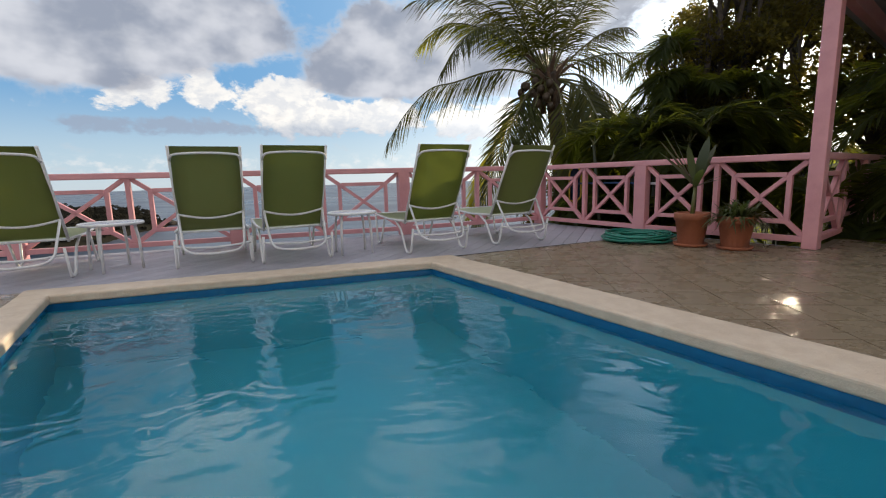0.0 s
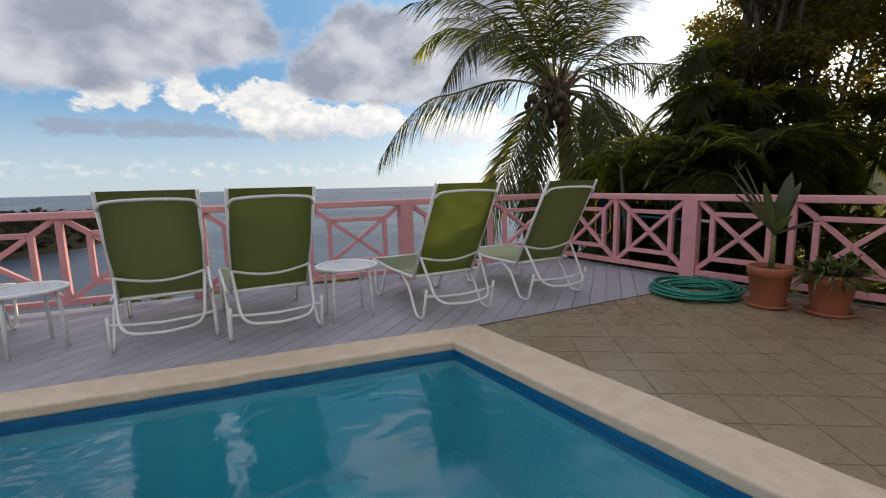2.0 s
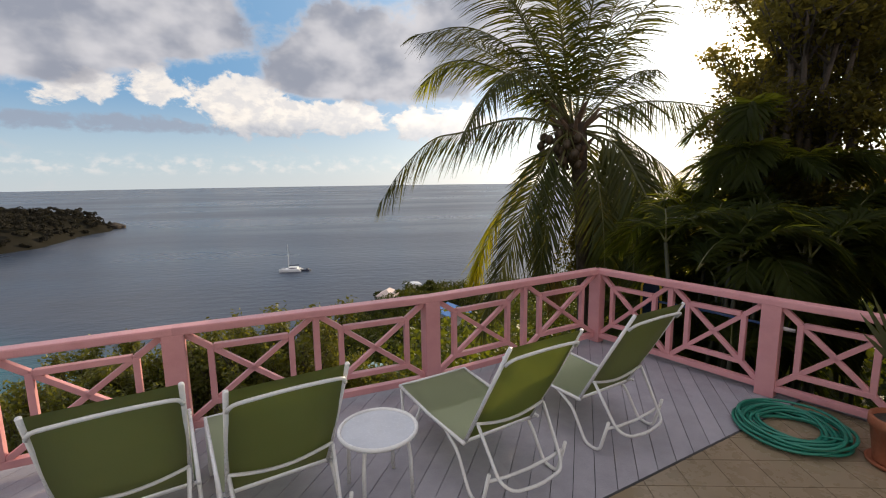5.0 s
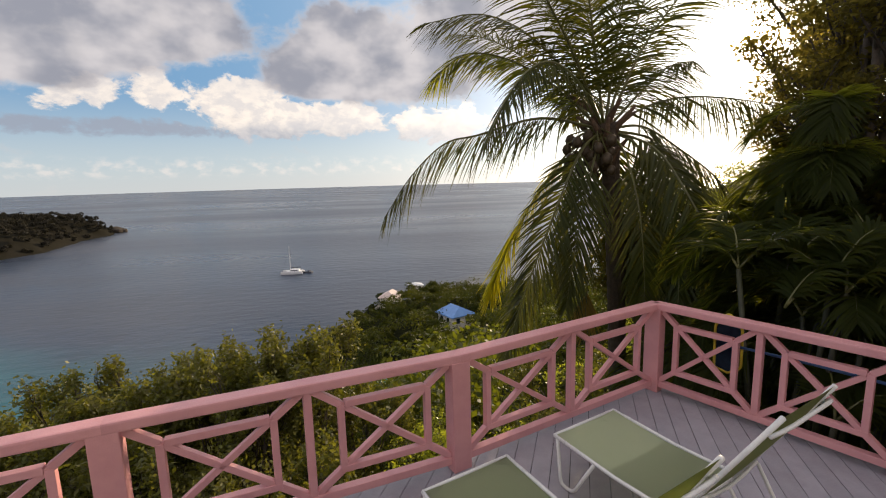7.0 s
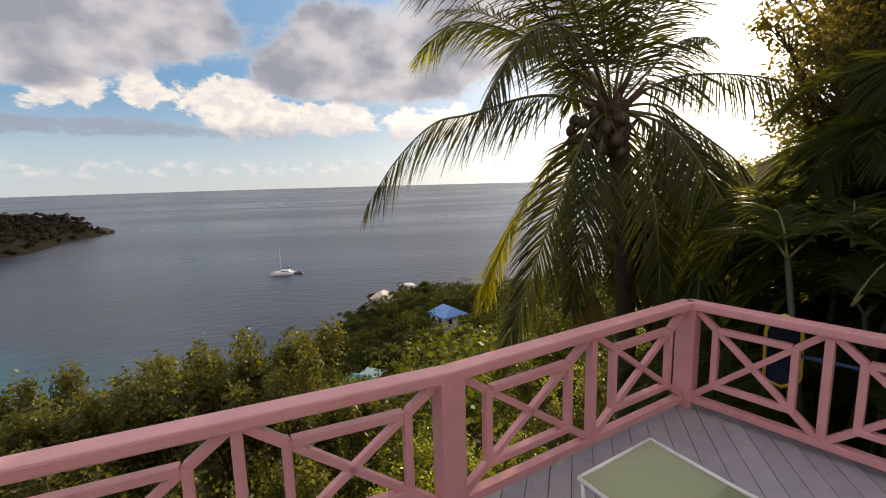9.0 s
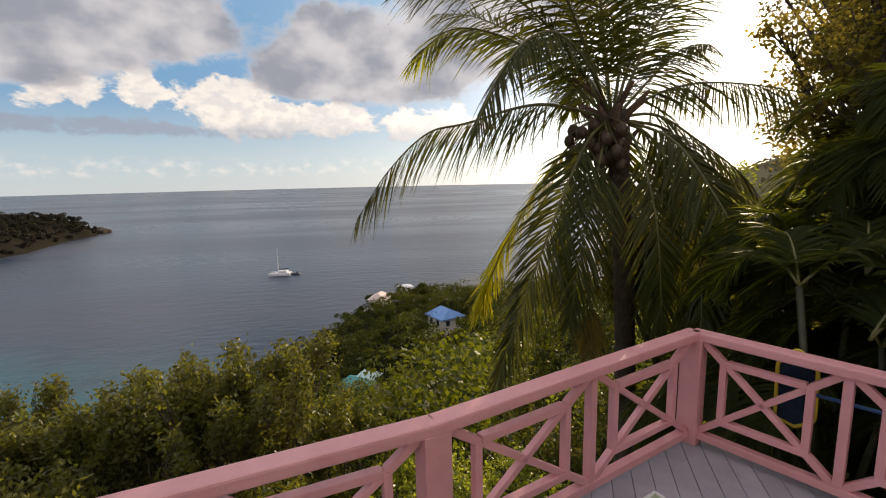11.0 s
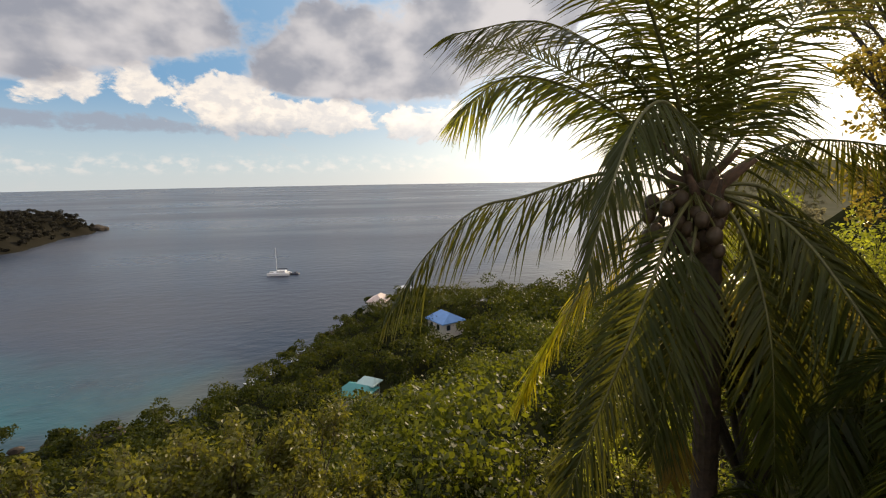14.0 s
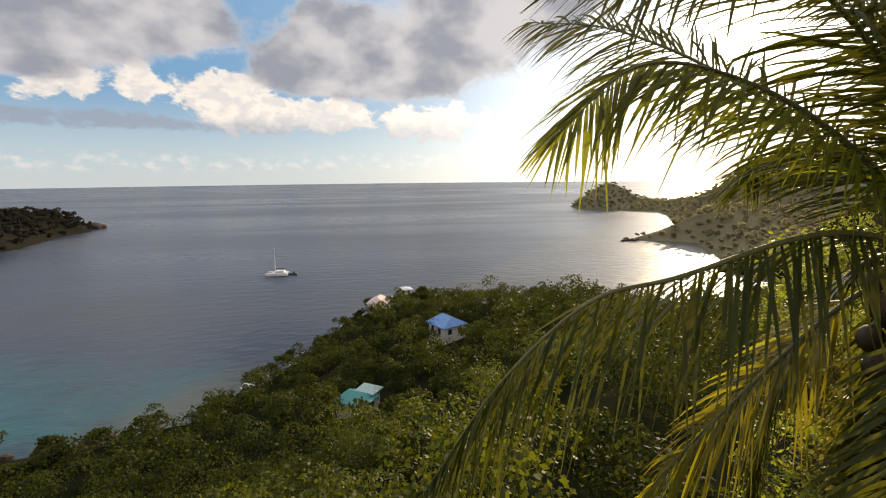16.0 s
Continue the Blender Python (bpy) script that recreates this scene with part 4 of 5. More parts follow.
# Unseen house walls; the south one is tall to cut light from behind.
bm = bmesh.new()
box(bm, 16.6, 0.2, 5.6, pose(1.5, -7.3, 2.8))
tagged(part("wall_south", bm, WALLWHITE), "unseen white plastered house wall added to close in the terrace", "wall", kind="structure")
bm = bmesh.new()
box(bm, 0.2, 9.6, 3.0, pose(9.8, -2.5, 1.5))
tagged(part("wall_east", bm, WALLWHITE), "unseen white plastered house wall added to close in the terrace", "wall", kind="structure")


# ---- loungers and tables ----
def lounger(label):
    ob = holder("sun_lounger", Matrix(), label, "sun lounger", "loungers on the deck")
    W, S = 0.290, 0.328
    hinge, head = Vector((0, 0.20, 0.335)), Vector((0, -0.255, 1.132))
    back = head - hinge

    def on_back(f, x, off=0.0):
        n = Vector((0, -back.z, back.y)).normalized()
        return hinge + back * f + Vector((x, 0, 0)) + n * off

    bm = bmesh.new()
    for s in (-1, 1):
        tube(bm, rounded([(s * S, 1.13, 0.365), (s * S, 0.60, 0.335), (s * S, 0.16, 0.345)], 0.05), 0.013)
    tube(bm, [(-S, 1.13, 0.365), (S, 1.13, 0.365)], 0.012)
    part("seat_frame", bm, WHITE, ob, smooth=True)
    for s in (-1, 1):
        bm = bmesh.new()
        tube(bm, rounded([(s * (S + 0.00), 0.40, 0.335), (s * (S + 0.002), 0.24, 0.25), (s * (S + 0.005), 0.09, 0.014), (s * (S + 0.005), -0.04, 0.014), (s * (S + 0.00), -0.11, 0.28)], 0.05), 0.0125)
        part("leg", bm, WHITE, ob, smooth=True)
        bm = bmesh.new()
        tube(bm, rounded([(s * (S + 0.00), 1.10, 0.36), (s * (S + 0.002), 1.06, 0.014), (s * (S + 0.002), 0.94, 0.014), (s * (S + 0.00), 0.76, 0.34)], 0.05), 0.0125)
        part("leg", bm, WHITE, ob, smooth=True)
    for s in (-1, 1):
        bm = bmesh.new()
        tube(bm, [on_back(-0.03, s * W), on_back(1.0, s * W)], 0.0135)
        part("back_frame", bm, WHITE, ob, smooth=True)
    bm = bmesh.new()
    pts = [on_back(0.86, -W, 0.02), on_back(0.93, -W + 0.02, 0.035)] + [on_back(0.94 + 0.012 * math.cos(math.pi * i / 8), W * 0.86 * i / 4, 0.04) for i in range(-3, 4)] + [on_back(0.93, W - 0.02, 0.035), on_back(0.86, W, 0.02)]
    tube(bm, rounded(pts, 0.03, 2), 0.011)
    part("head_bar", bm, WHITE, ob, smooth=True)
    bm = bmesh.new()
    tube(bm, [on_back(0.24 - 0.05 * math.cos(math.pi * i / 10), W * i / 5, 0.02 + 0.02 * math.cos(math.pi * i / 10)) for i in range(-5, 6)], 0.011)
    part("lower_bar", bm, WHITE, ob, smooth=True)
    bm = bmesh.new()
    tube(bm, rounded([on_back(0.24, -W + 0.005, 0.03), (-W + 0.03, -0.13, 0.21), (-W + 0.09, -0.20, 0.165), (0, -0.215, 0.15), (W - 0.09, -0.20, 0.165), (W - 0.03, -0.13, 0.21), on_back(0.24, W - 0.005, 0.03)], 0.06), 0.0115)
    part("back_stay", bm, WHITE, ob, smooth=True)
    bm = bmesh.new()
    tube(bm, [(-S - 0.01, -0.095, 0.225), (-W + 0.1, -0.10, 0.205), (0, -0.10, 0.195), (W - 0.1, -0.10, 0.205), (S + 0.01, -0.095, 0.225)], 0.011)
    tube(bm, [(-S, 0.20, 0.33), (S, 0.20, 0.33)], 0.011)
    part("cross_tube", bm, WHITE, ob, smooth=True)
    for name, path, lab in (("back_sling", [on_back(0.02 + 0.98 * i / 10, 0, 0.012 * math.sin(math.pi * i / 10)) for i in range(11)], "olive green mesh back sling"),
                            ("seat_sling", [(0, 1.13 - 0.92 * i / 8, 0.372 - 0.03 * min(i / 4, 1) - 0.012 * math.sin(math.pi * i / 8)) for i in range(9)], "green mesh seat sling with sky light put into its colour")):
        bm = bmesh.new()
        rows = []
        for q in path:
            q = Vector(q)
            rows.append([bm.verts.new(q + Vector((x * ((S if name == "seat_sling" else W) - 0.004), 0, -0.008 * (1 - x * x) if name == "seat_sling" else 0))) for x in (-1, -0.5, 0, 0.5, 1)])
        for r0, r1 in zip(rows, rows[1:]):
            for j in range(4):
                bm.faces.new((r0[j], r0[j + 1], r1[j + 1], r1[j]))
        bmesh.ops.solidify(bm, geom=list(bm.faces), thickness=0.004)
        part(name, bm, SLING if name == "back_sling" else SKYLIT_SLING, ob, lab, smooth=True)
    return ob


first_lounger = lounger("white tubular sun lounger with green mesh sling on the deck")
for i, (x, y, face) in enumerate(((-3.22, 3.80, 112), (-1.80, 4.26, 113), (-1.03, 4.36, 113), (0.405, 4.63, 112.5), (1.43, 5.06, 112.5))):
    m = pose(x, y, 0.0, 0, 0, face - 90)
    if i == 0:
        first_lounger.matrix_basis = m
    else:
        copy_thing(first_lounger, m)


def side_table():
    ob = holder("side_table", Matrix(), "small round white patio table with a frosted top", "side table", "tables between the loungers")
    bm = bmesh.new()
    tube(bm, [(0.255 * math.cos(2 * math.pi * i / 36), 0.255 * math.sin(2 * math.pi * i / 36), 0.445) for i in range(36)], 0.0145, 10, closed=True)
    part("rim", bm, WHITE, ob, smooth=True)
    bm = bmesh.new()
    lathe(bm, [(0.248, 0.438), (0.248, 0.446)], 36)
    part("tabletop", bm, FROST, ob)
    for i in range(4):
        a = math.pi * (0.25 + 0.5 * i)
        bm = bmesh.new()
        tube(bm, rounded([(0.2 * math.cos(a), 0.2 * math.sin(a), 0.44), (0.225 * math.cos(a), 0.225 * math.sin(a), 0.30), (0.235 * math.cos(a), 0.235 * math.sin(a), 0.0)], 0.04), 0.0135)
        part("leg", bm, WHITE, ob, smooth=True)
    return ob


t0 = side_table()
t0.matrix_basis = pose(-0.52, 4.77, 0, 0, 0, 20)
copy_thing(t0, pose(-2.76, 4.30, 0, 0, 0, 50))


# ---- skimmer hung outside the rail, hose and pots ----
def pool_skimmer():
    ob = holder("pool_skimmer", pose(2.285 + 0.075, 7.178 + 0.039, 0, 0, 0, math.degrees(math.atan2(5.50 - 7.178, 3.16 - 2.285))), "blue pool skimmer net with yellow rim hung on the railing", "pool skimmer")
    rim = rounded([(0.54, 0.03, 0.40), (0.53, 0.03, 0.82), (0.64, 0.03, 0.95), (0.76, 0.03, 0.84), (0.77, 0.03, 0.45), (0.66, 0.03, 0.37)], 0.04)
    bm = bmesh.new()
    tube(bm, rim, 0.013, 8, closed=True)
    part("rim", bm, YELLOW_PLASTIC, ob, "yellow plastic rim", smooth=True)
    bm = bmesh.new()
    vs = [bm.verts.new((p[0], p[1] + 0.004, p[2])) for p in rim]
    c = bm.verts.new((0.65, 0.085, 0.62))
    for a, b in zip(vs, vs[1:] + vs[:1]):
        bm.faces.new((a, b, c))
    bmesh.ops.solidify(bm, geom=list(bm.faces), thickness=0.004)
    part("net", bm, NET, ob, "slack dark blue net")
    bm = bmesh.new()
    tube(bm, [(0.74, 0.012, 0.655), (1.30, 0.012, 0.665), (1.86, 0.012, 0.655)], 0.013, 10)
    part("pole", bm, BLUE_PLASTIC, ob, "blue aluminium pole", smooth=True)
    bm = bmesh.new()
    tube(bm, [(1.86, 0.012, 0.655), (1.97, 0.012, 0.652), (2.05, 0.012, 0.65)], 0.017, 10)
    part("sleeve", bm, WHITE, ob, "white plastic sleeve", smooth=True)


YELLOW_PLASTIC = material("yellow_plastic", (0.55, 0.42, 0.03), 0.45, (0.48, 0.36, 0.03), 8)
NET = material("net_mesh", (0.018, 0.045, 0.085), 0.8, (0.012, 0.03, 0.06), 30)
BLUE_PLASTIC = material("blue_plastic", (0.035, 0.10, 0.26), 0.5, (0.03, 0.085, 0.21), 8)
pool_skimmer()

bm = bmesh.new()
hr = random.Random(8)
pts = []
for i in range(560):
    a = 2 * math.pi * i / 40
    lap = i // 40
    k = i / 560
    r = 0.34 - 0.16 * ((k * 3.3) % 1.0) + 0.018 * math.sin(a * 1.7 + lap) + 0.01 * math.sin(a * 3.1)
    z = 0.014 + 0.022 * int(k * 3.3) + 0.010 * math.sin(a * 2 + lap * 1.3) + 0.008
    pts.append((r * math.cos(a), r * 0.98 * math.sin(a), max(z, 0.012)))
tube(bm, pts, 0.0115, 6)
hose = tagged(part("garden_hose", bm, HOSE, smooth=True), "coiled green garden hose lying on the tiles", "garden hose")
hose.matrix_basis = pose(2.81, 4.90, 0, 0, 0, 30) @ Matrix.Diagonal((1.18, 1.18, 1.0, 1))


def flower_pot(x, y, r, h, label):
    ob = holder("flower_pot", pose(x, y, 0), label, "flower pot", "terracotta pots by the railing")
    bm = bmesh.new()
    lathe(bm, [(r * 0.84, 0.0), (r * 0.95, 0.012), (r * 0.98, 0.035), (r * 0.92, 0.035), (r * 0.80, 0.018)])
    part("saucer", bm, CLAY, ob, smooth=True)
    bm = bmesh.new()
    lathe(bm, [(r * 0.70, 0.02), (r * 0.72, 0.03), (r * 0.93, h * 0.78), (r * 1.0, h * 0.79), (r * 1.02, h * 0.99), (r * 0.99, h), (r * 0.90, h), (r * 0.88, h * 0.9), (r * 0.5, h * 0.88)])
    part("pot", bm, CLAY, ob, smooth=True)
    bm = bmesh.new()
    lathe(bm, [(r * 0.89, h * 0.90), (r * 0.5, h * 0.925), (0.02, h * 0.93)], 20)
    part("soil", bm, SOIL, ob)
    return ob


def blade(base, direction, length, width, droop, k=7, fold=0.25, seed=0):
    """A long leaf as a ribbon of pairs of points."""
    b, d = np.array(base, float), np.array(direction, float)
    d /= np.linalg.norm(d)
    side = np.cross(d, (0, 0, 1.0))
    side /= max(np.linalg.norm(side), 1e-6)
    s = np.linspace(0, 1, k)
    p = b + d * (s * length)[:, None] + np.array((0, 0, -1.0)) * (droop * length * s ** 2)[:, None]
    w = width * np.sin(np.pi * np.clip(0.08 + 0.92 * s, 0, 1)) ** 0.7 / 2
    return np.stack([p - side * w[:, None], p + side * w[:, None]], axis=1)


flower_pot(3.14, 4.38, 0.172, 0.36, "tall terracotta flower pot with a saucer")
flower_pot(3.42, 4.08, 0.168, 0.34, "terracotta flower pot with a saucer, full of ferny leaves")

# ---- plants ----
def bent(p0, p1, p2, n=22):
    """A bow from p0 towards p1 to the tip p2."""
    p0, p1, p2 = (np.array(v, float) for v in (p0, p1, p2))
    s = np.linspace(0, 1, n)[:, None]
    return p0 * (1 - s) ** 2 + p1 * 2 * s * (1 - s) + p2 * s ** 2


def through_points(points, steps=9):
    """A smooth line through all the points."""
    p = np.array([tuple(v) for v in points], float)
    p = np.concatenate([[2 * p[0] - p[1]], p, [2 * p[-1] - p[-2]]])
    out = []
    for a, b, c, d in zip(p, p[1:], p[2:], p[3:]):
        for s in np.linspace(0, 1, steps, endpoint=False):
            out.append(0.5 * (2 * b + (c - a) * s + (2 * a - 5 * b + 4 * c - d) * s ** 2 + (3 * b - 3 * c + d - a) * s ** 3))
    return np.array(out + [p[-2]])


def frond(rng, line, leaflet, count, width, droop, vee=0.35, start=0.10, hang=0.0, roll=0.0, ragged=0.06):
    """A feather frond along a line: its leaflets as ribbons."""
    far = np.concatenate([[0], np.cumsum(np.linalg.norm(np.diff(line, axis=0), axis=1))])
    far /= far[-1]
    f = np.sort(np.concatenate([np.linspace(start, 0.995, count)] * 2) + rng.uniform(-0.004, 0.004, count * 2)).clip(0.02, 0.999)[:, None]
    at = np.stack([np.interp(f[:, 0], far, line[:, k]) for k in range(3)], 1)
    slope = np.gradient(line, far, axis=0)
    tan = np.stack([np.interp(f[:, 0], far, slope[:, k]) for k in range(3)], 1)
    tan /= np.linalg.norm(tan, axis=1)[:, None]
    up = np.array((0, 0, 1.0))
    side = np.cross(tan, up)
    side /= np.maximum(np.linalg.norm(side, axis=1)[:, None], 1e-3)
    nrm = np.cross(side, tan)
    side, nrm = side * math.cos(roll) + nrm * math.sin(roll), nrm * math.cos(roll) - side * math.sin(roll)
    sgn = np.where(np.arange(len(f)) % 2 == 0, 1.0, -1.0)[:, None]
    g = f[:, 0]
    L = leaflet * (0.35 + 0.75 * np.sin(np.pi * (0.12 + 0.80 * g)) ** 0.8) * rng.uniform(0.85, 1.1, len(g)) * np.where(g > 0.9, 0.75, 1.0)
    d = side * sgn * (0.95 - 0.30 * g)[:, None] + tan * (0.62 + 0.5 * g ** 2)[:, None] + nrm * vee + rng.normal(size=(len(g), 3)) * ragged + np.array((0, 0, -hang))
    d /= np.linalg.norm(d, axis=1)[:, None]
    k = 5
    q = np.linspace(0, 1, k)
    dr = (droop * rng.uniform(0.6, 1.3, len(g)))[:, None]
    pos = at[:, None, :] + d[:, None, :] * (L[:, None] * q)[:, :, None]
    pos[:, :, 2] -= L[:, None] * dr * q ** 2
    cur = np.gradient(pos, axis=1)
    across = np.cross(cur, nrm[:, None, :] + rng.normal(size=(len(g), 1, 3)) * 0.30)
    across /= np.maximum(np.linalg.norm(across, axis=2)[:, :, None], 1e-6)
    w = width * np.array([0.55, 1.0, 0.95, 0.6, 0.08]) / 2
    ribbons = np.stack([pos - across * w[None, :, None], pos + across * w[None, :, None]], axis=2)
    return ribbons


def frond_part(rng, parent, line, leaf_mat, leaflet=0.75, count=85, width=0.042, droop=0.35, thick=0.028, vee=0.3, label="", start=0.10, hang=0.0, roll=0.0, ragged=0.06):
    ribbons = frond(rng, line, leaflet, count, width, droop, vee, start, hang, roll, ragged)
    ob = strips_mesh("frond", ribbons, leaf_mat, parent)
    if label:
        ob["label"] = label
    bm = bmesh.new()
    n = len(line)
    tube(bm, [Vector(q) for q in line], [thick * (1 - 0.88 * i / (n - 1)) for i in range(n)], 6)
    part("stem", bm, RACHIS, ob, smooth=True)
    return ob


def coconut_palm():
    foot, hub = Vector((3.95, 10.50, -5.2)), Vector((3.45, 10.52, 3.03))
    ob = holder("coconut_palm", Matrix.Translation(foot), "tall coconut palm with drooping yellow-green fronds and hanging coconuts", "palm tree")
    rel = hub - foot
    rng = np.random.RandomState(31)
    bm = bmesh.new()
    n = 110
    pts, rad = [], []
    for i in range(n):
        s = i / (n - 1)
        pts.append(Vector((0, 0, 0)).lerp(rel + Vector((0, 0, 0.1)), s) + Vector((0.14 * math.sin(s * 3.0), 0.05 * math.sin(s * 5.0), 0)))
        rad.append(0.165 - 0.02 * s + (0.012 if i % 3 == 0 else 0.0) + 0.05 * max(0, s - 0.90) / 0.10)
    tube(bm, pts, rad, 14)
    part("trunk", bm, BARK, ob)
    right, away, up = Vector((0.866, -0.5, 0)), Vector((0.5, 0.866, 0)), Vector((0, 0, 1))

    def at(r, f, u):
        return rel + right * r + away * f + up * u

    # each frond: the points it runs through (right, away, up from the hub), how far its leaflets hang, its leaf tone,
    # its twist
    GREEN, SUNNED, GOLD, DRY = PALM_LEAF, PALM_SUNNED, PALM_GOLD, PALM_DRY
    spec = [
        # the long level one with a sharp bend
        (((-1.0, -0.52, 0.20), (-1.96, -1.01, -0.06), (-2.48, -1.26, -0.20), (-3.00, -1.50, -0.72), (-3.42, -1.72, -1.40)), 0.80, GREEN, 0),
        # the yellowing one that hangs clear of the trunk, and the long low one before it
        (((-0.62, 0.05, -0.38), (-1.46, 0.10, -1.60), (-1.95, 0.30, -2.60), (-2.20, 0.45, -3.30)), 0.12, GOLD, 8, 0.17, 0.78),
        (((-0.35, -0.62, -0.42), (-0.77, -1.11, -1.60), (-1.20, -1.28, -2.90), (-1.50, -1.35, -3.96)), 0.15, GREEN, 35),
        (((-0.10, -0.40, -0.75), (-0.15, -0.60, -2.0), (-0.22, -0.70, -3.45)), 0.1, DRY, 30, 0.80, 0.50, 34),
        (((-0.12, -0.55, -0.50), (-0.30, -0.95, -1.50), (-0.48, -1.10, -2.90)), 0.12, GREEN, 20, 0.30, 0.62, 74),
        (((0.34, -0.45, -0.45), (0.60, -0.80, -1.50), (0.72, -0.95, -3.00)), 0.12, GREEN, -25, 0.28, 0.62, 74),
        # upper ones over the bay
        (((-0.95, -0.30, 0.85), (-1.65, -0.50, 1.25), (-2.25, -0.80, 1.30), (-2.72, -1.15, 0.85)), 0.30, SUNNED, 25),
        (((-1.20, 0.55, 1.25), (-2.35, 1.05, 2.05), (-3.35, 1.55, 2.40)), 0.15, GREEN, 40),
        (((-0.85, -0.60, 1.20), (-1.70, -1.20, 1.72), (-2.55, -1.80, 1.55)), 0.30, GREEN, 10),
        # the one that comes forwards and nods
        (((-0.32, -1.00, 0.58), (-0.62, -1.75, 0.78), (-0.85, -2.35, 0.60), (-1.02, -2.95, 0.16), (-1.16, -3.40, -0.40)), 0.9, GREEN, 0, 0.20, 0.52, 86, 0.019),
        (((-0.55, -0.95, 1.30), (-1.10, -2.00, 2.20), (-1.55, -2.75, 2.40)), 0.35, GREEN, 0),
        # upright ones
        (((-0.60, 0.10, 1.50), (-1.30, 0.15, 2.60), (-2.0, 0.2, 3.2)), 0.2, GREEN, 0), (((-0.25, 0.40, 1.60), (-0.55, 0.75, 2.8), (-0.85, 0.95, 3.7)), 0.2, GREEN, 0),
        (((0.18, -0.10, 1.6), (0.40, -0.25, 2.7), (0.75, -0.35, 3.5)), 0.2, GREEN, 0), (((-0.20, -0.45, 1.5), (-0.35, -0.95, 2.6), (-0.55, -1.50, 3.3)), 0.2, GREEN, 0),
        (((0.55, 0.35, 1.30), (1.15, 0.65, 2.20), (1.85, 0.95, 2.95)), 0.3, GREEN, -20), (((0.35, 0.55, 1.4), (0.65, 1.05, 2.5), (1.0, 1.4, 3.2)), 0.2, GREEN, 0),
        # towards the sun
        (((0.72, 0.85, 0.85), (1.15, 1.45, 1.25), (1.55, 1.95, 1.38)), 0.45, GREEN, -20),
        (((0.75, 0.50, 0.42), (1.55, 1.10, 0.58), (2.70, 1.42, 0.40), (3.60, 1.55, 0.02)), 0.75, GREEN, 0),
        (((0.60, 0.10, 0.02), (1.20, 0.20, -0.38), (1.85, 0.28, -0.95), (2.35, 0.30, -1.75)), 0.5, GREEN, -10),
        # low ones beside and behind the trunk
        (((0.57, -0.05, -0.35), (1.02, -0.40, -1.38), (1.16, -0.80, -2.25), (1.15, -1.05, -3.05)), 0.2, GREEN, -38),
        (((0.75, -0.35, -0.35), (1.20, -0.85, -1.05), (1.55, -1.25, -1.85), (1.70, -1.45, -2.6)), 0.3, GREEN, -25),
        (((0.50, 0.60, -0.2), (0.95, 1.00, -1.3), (1.10, 1.15, -2.9)), 0.2, GREEN, -30), (((-0.35, 0.60, -0.2), (-0.70, 0.95, -1.4), (-0.80, 1.10, -3.1)), 0.2, GREEN, 30),
        (((0.85, 0.25, -0.25), (1.50, 0.45, -1.2), (1.75, 0.50, -2.7)), 0.2, GREEN, -30), (((0.15, 0.75, -0.3), (0.25, 1.10, -1.5), (0.30, 1.20, -3.2)), 0.2, GREEN, 20),
        (((-0.35, 0.95, 0.75), (-0.60, 1.80, 0.90), (-0.80, 2.5, 0.5)), 0.35, GREEN, 0),
    ]
    for line, hang, leaf_tone, twist, *bare in spec:
        low = line[-1][2] < -1.8
        frond_part(rng, ob, through_points([at(0.04 * line[0][0], 0.04 * line[0][1], 0.0)] + [at(*p) for p in line], 7), leaf_tone,
                   bare[1] if len(bare) > 1 else 0.68 if low else 0.80, bare[2] if len(bare) > 2 else 120 if low else 94, bare[3] if len(bare) > 3 else 0.030 if low else 0.027, 0.34, 0.027, 0.05, "" if leaf_tone is GREEN else "palm frond with yellow-green sunlight put into its colour" if leaf_tone is SUNNED else "golden yellow ageing palm frond" if leaf_tone is GOLD else "dry orange-yellow palm frond", bare[0] if bare else 0.17, hang, math.radians(twist), 0.13)
    # old leaf bases round the hub
    for i in range(18):
        a = 2.39 * i + 0.2
        d = Vector((math.cos(a), math.sin(a), 0))
        k = rng.uniform(0.7, 1.25)
        z = -0.85 + 0.05 * i
        bm = bmesh.new()
        tube(bm, [rel + d * 0.13 + Vector((0, 0, z)), rel + d * 0.21 + Vector((0, 0, z + 0.30 * k)), rel + d * (0.30 + 0.02 * i * k) + Vector((0, 0, z + 0.55 * k))], [0.080, 0.060, 0.026], 7)
        part("leaf_base", bm, HUSK, ob, smooth=True)
    # two bunches of nuts
    for i in range(22):
        a = 2.39 * i
        bm = bmesh.new()
        bmesh.ops.create_icosphere(bm, subdivisions=2, radius=0.082 * rng.uniform(0.85, 1.15), matrix=Matrix.Diagonal((1, 1, 1.25, 1)))
        c = part("coconut", bm, COCO, ob, smooth=True)
        c.location = at(-0.42 + 0.17 * math.cos(a), -0.28 + 0.17 * math.sin(a), -0.12 - 0.052 * i) if i < 13 else at(-0.02 + 0.16 * math.cos(a), -0.45 + 0.12 * math.sin(a), -0.22 - 0.06 * (i - 13))
        bm = bmesh.new()
        tube(bm, [Vector((0, 0, 0.1)), (at(-0.12, -0.1, 0.05) - c.location) * 0.97], 0.012, 5)
        part("stalk", bm, RACHIS, c)
    return ob


coconut_palm()


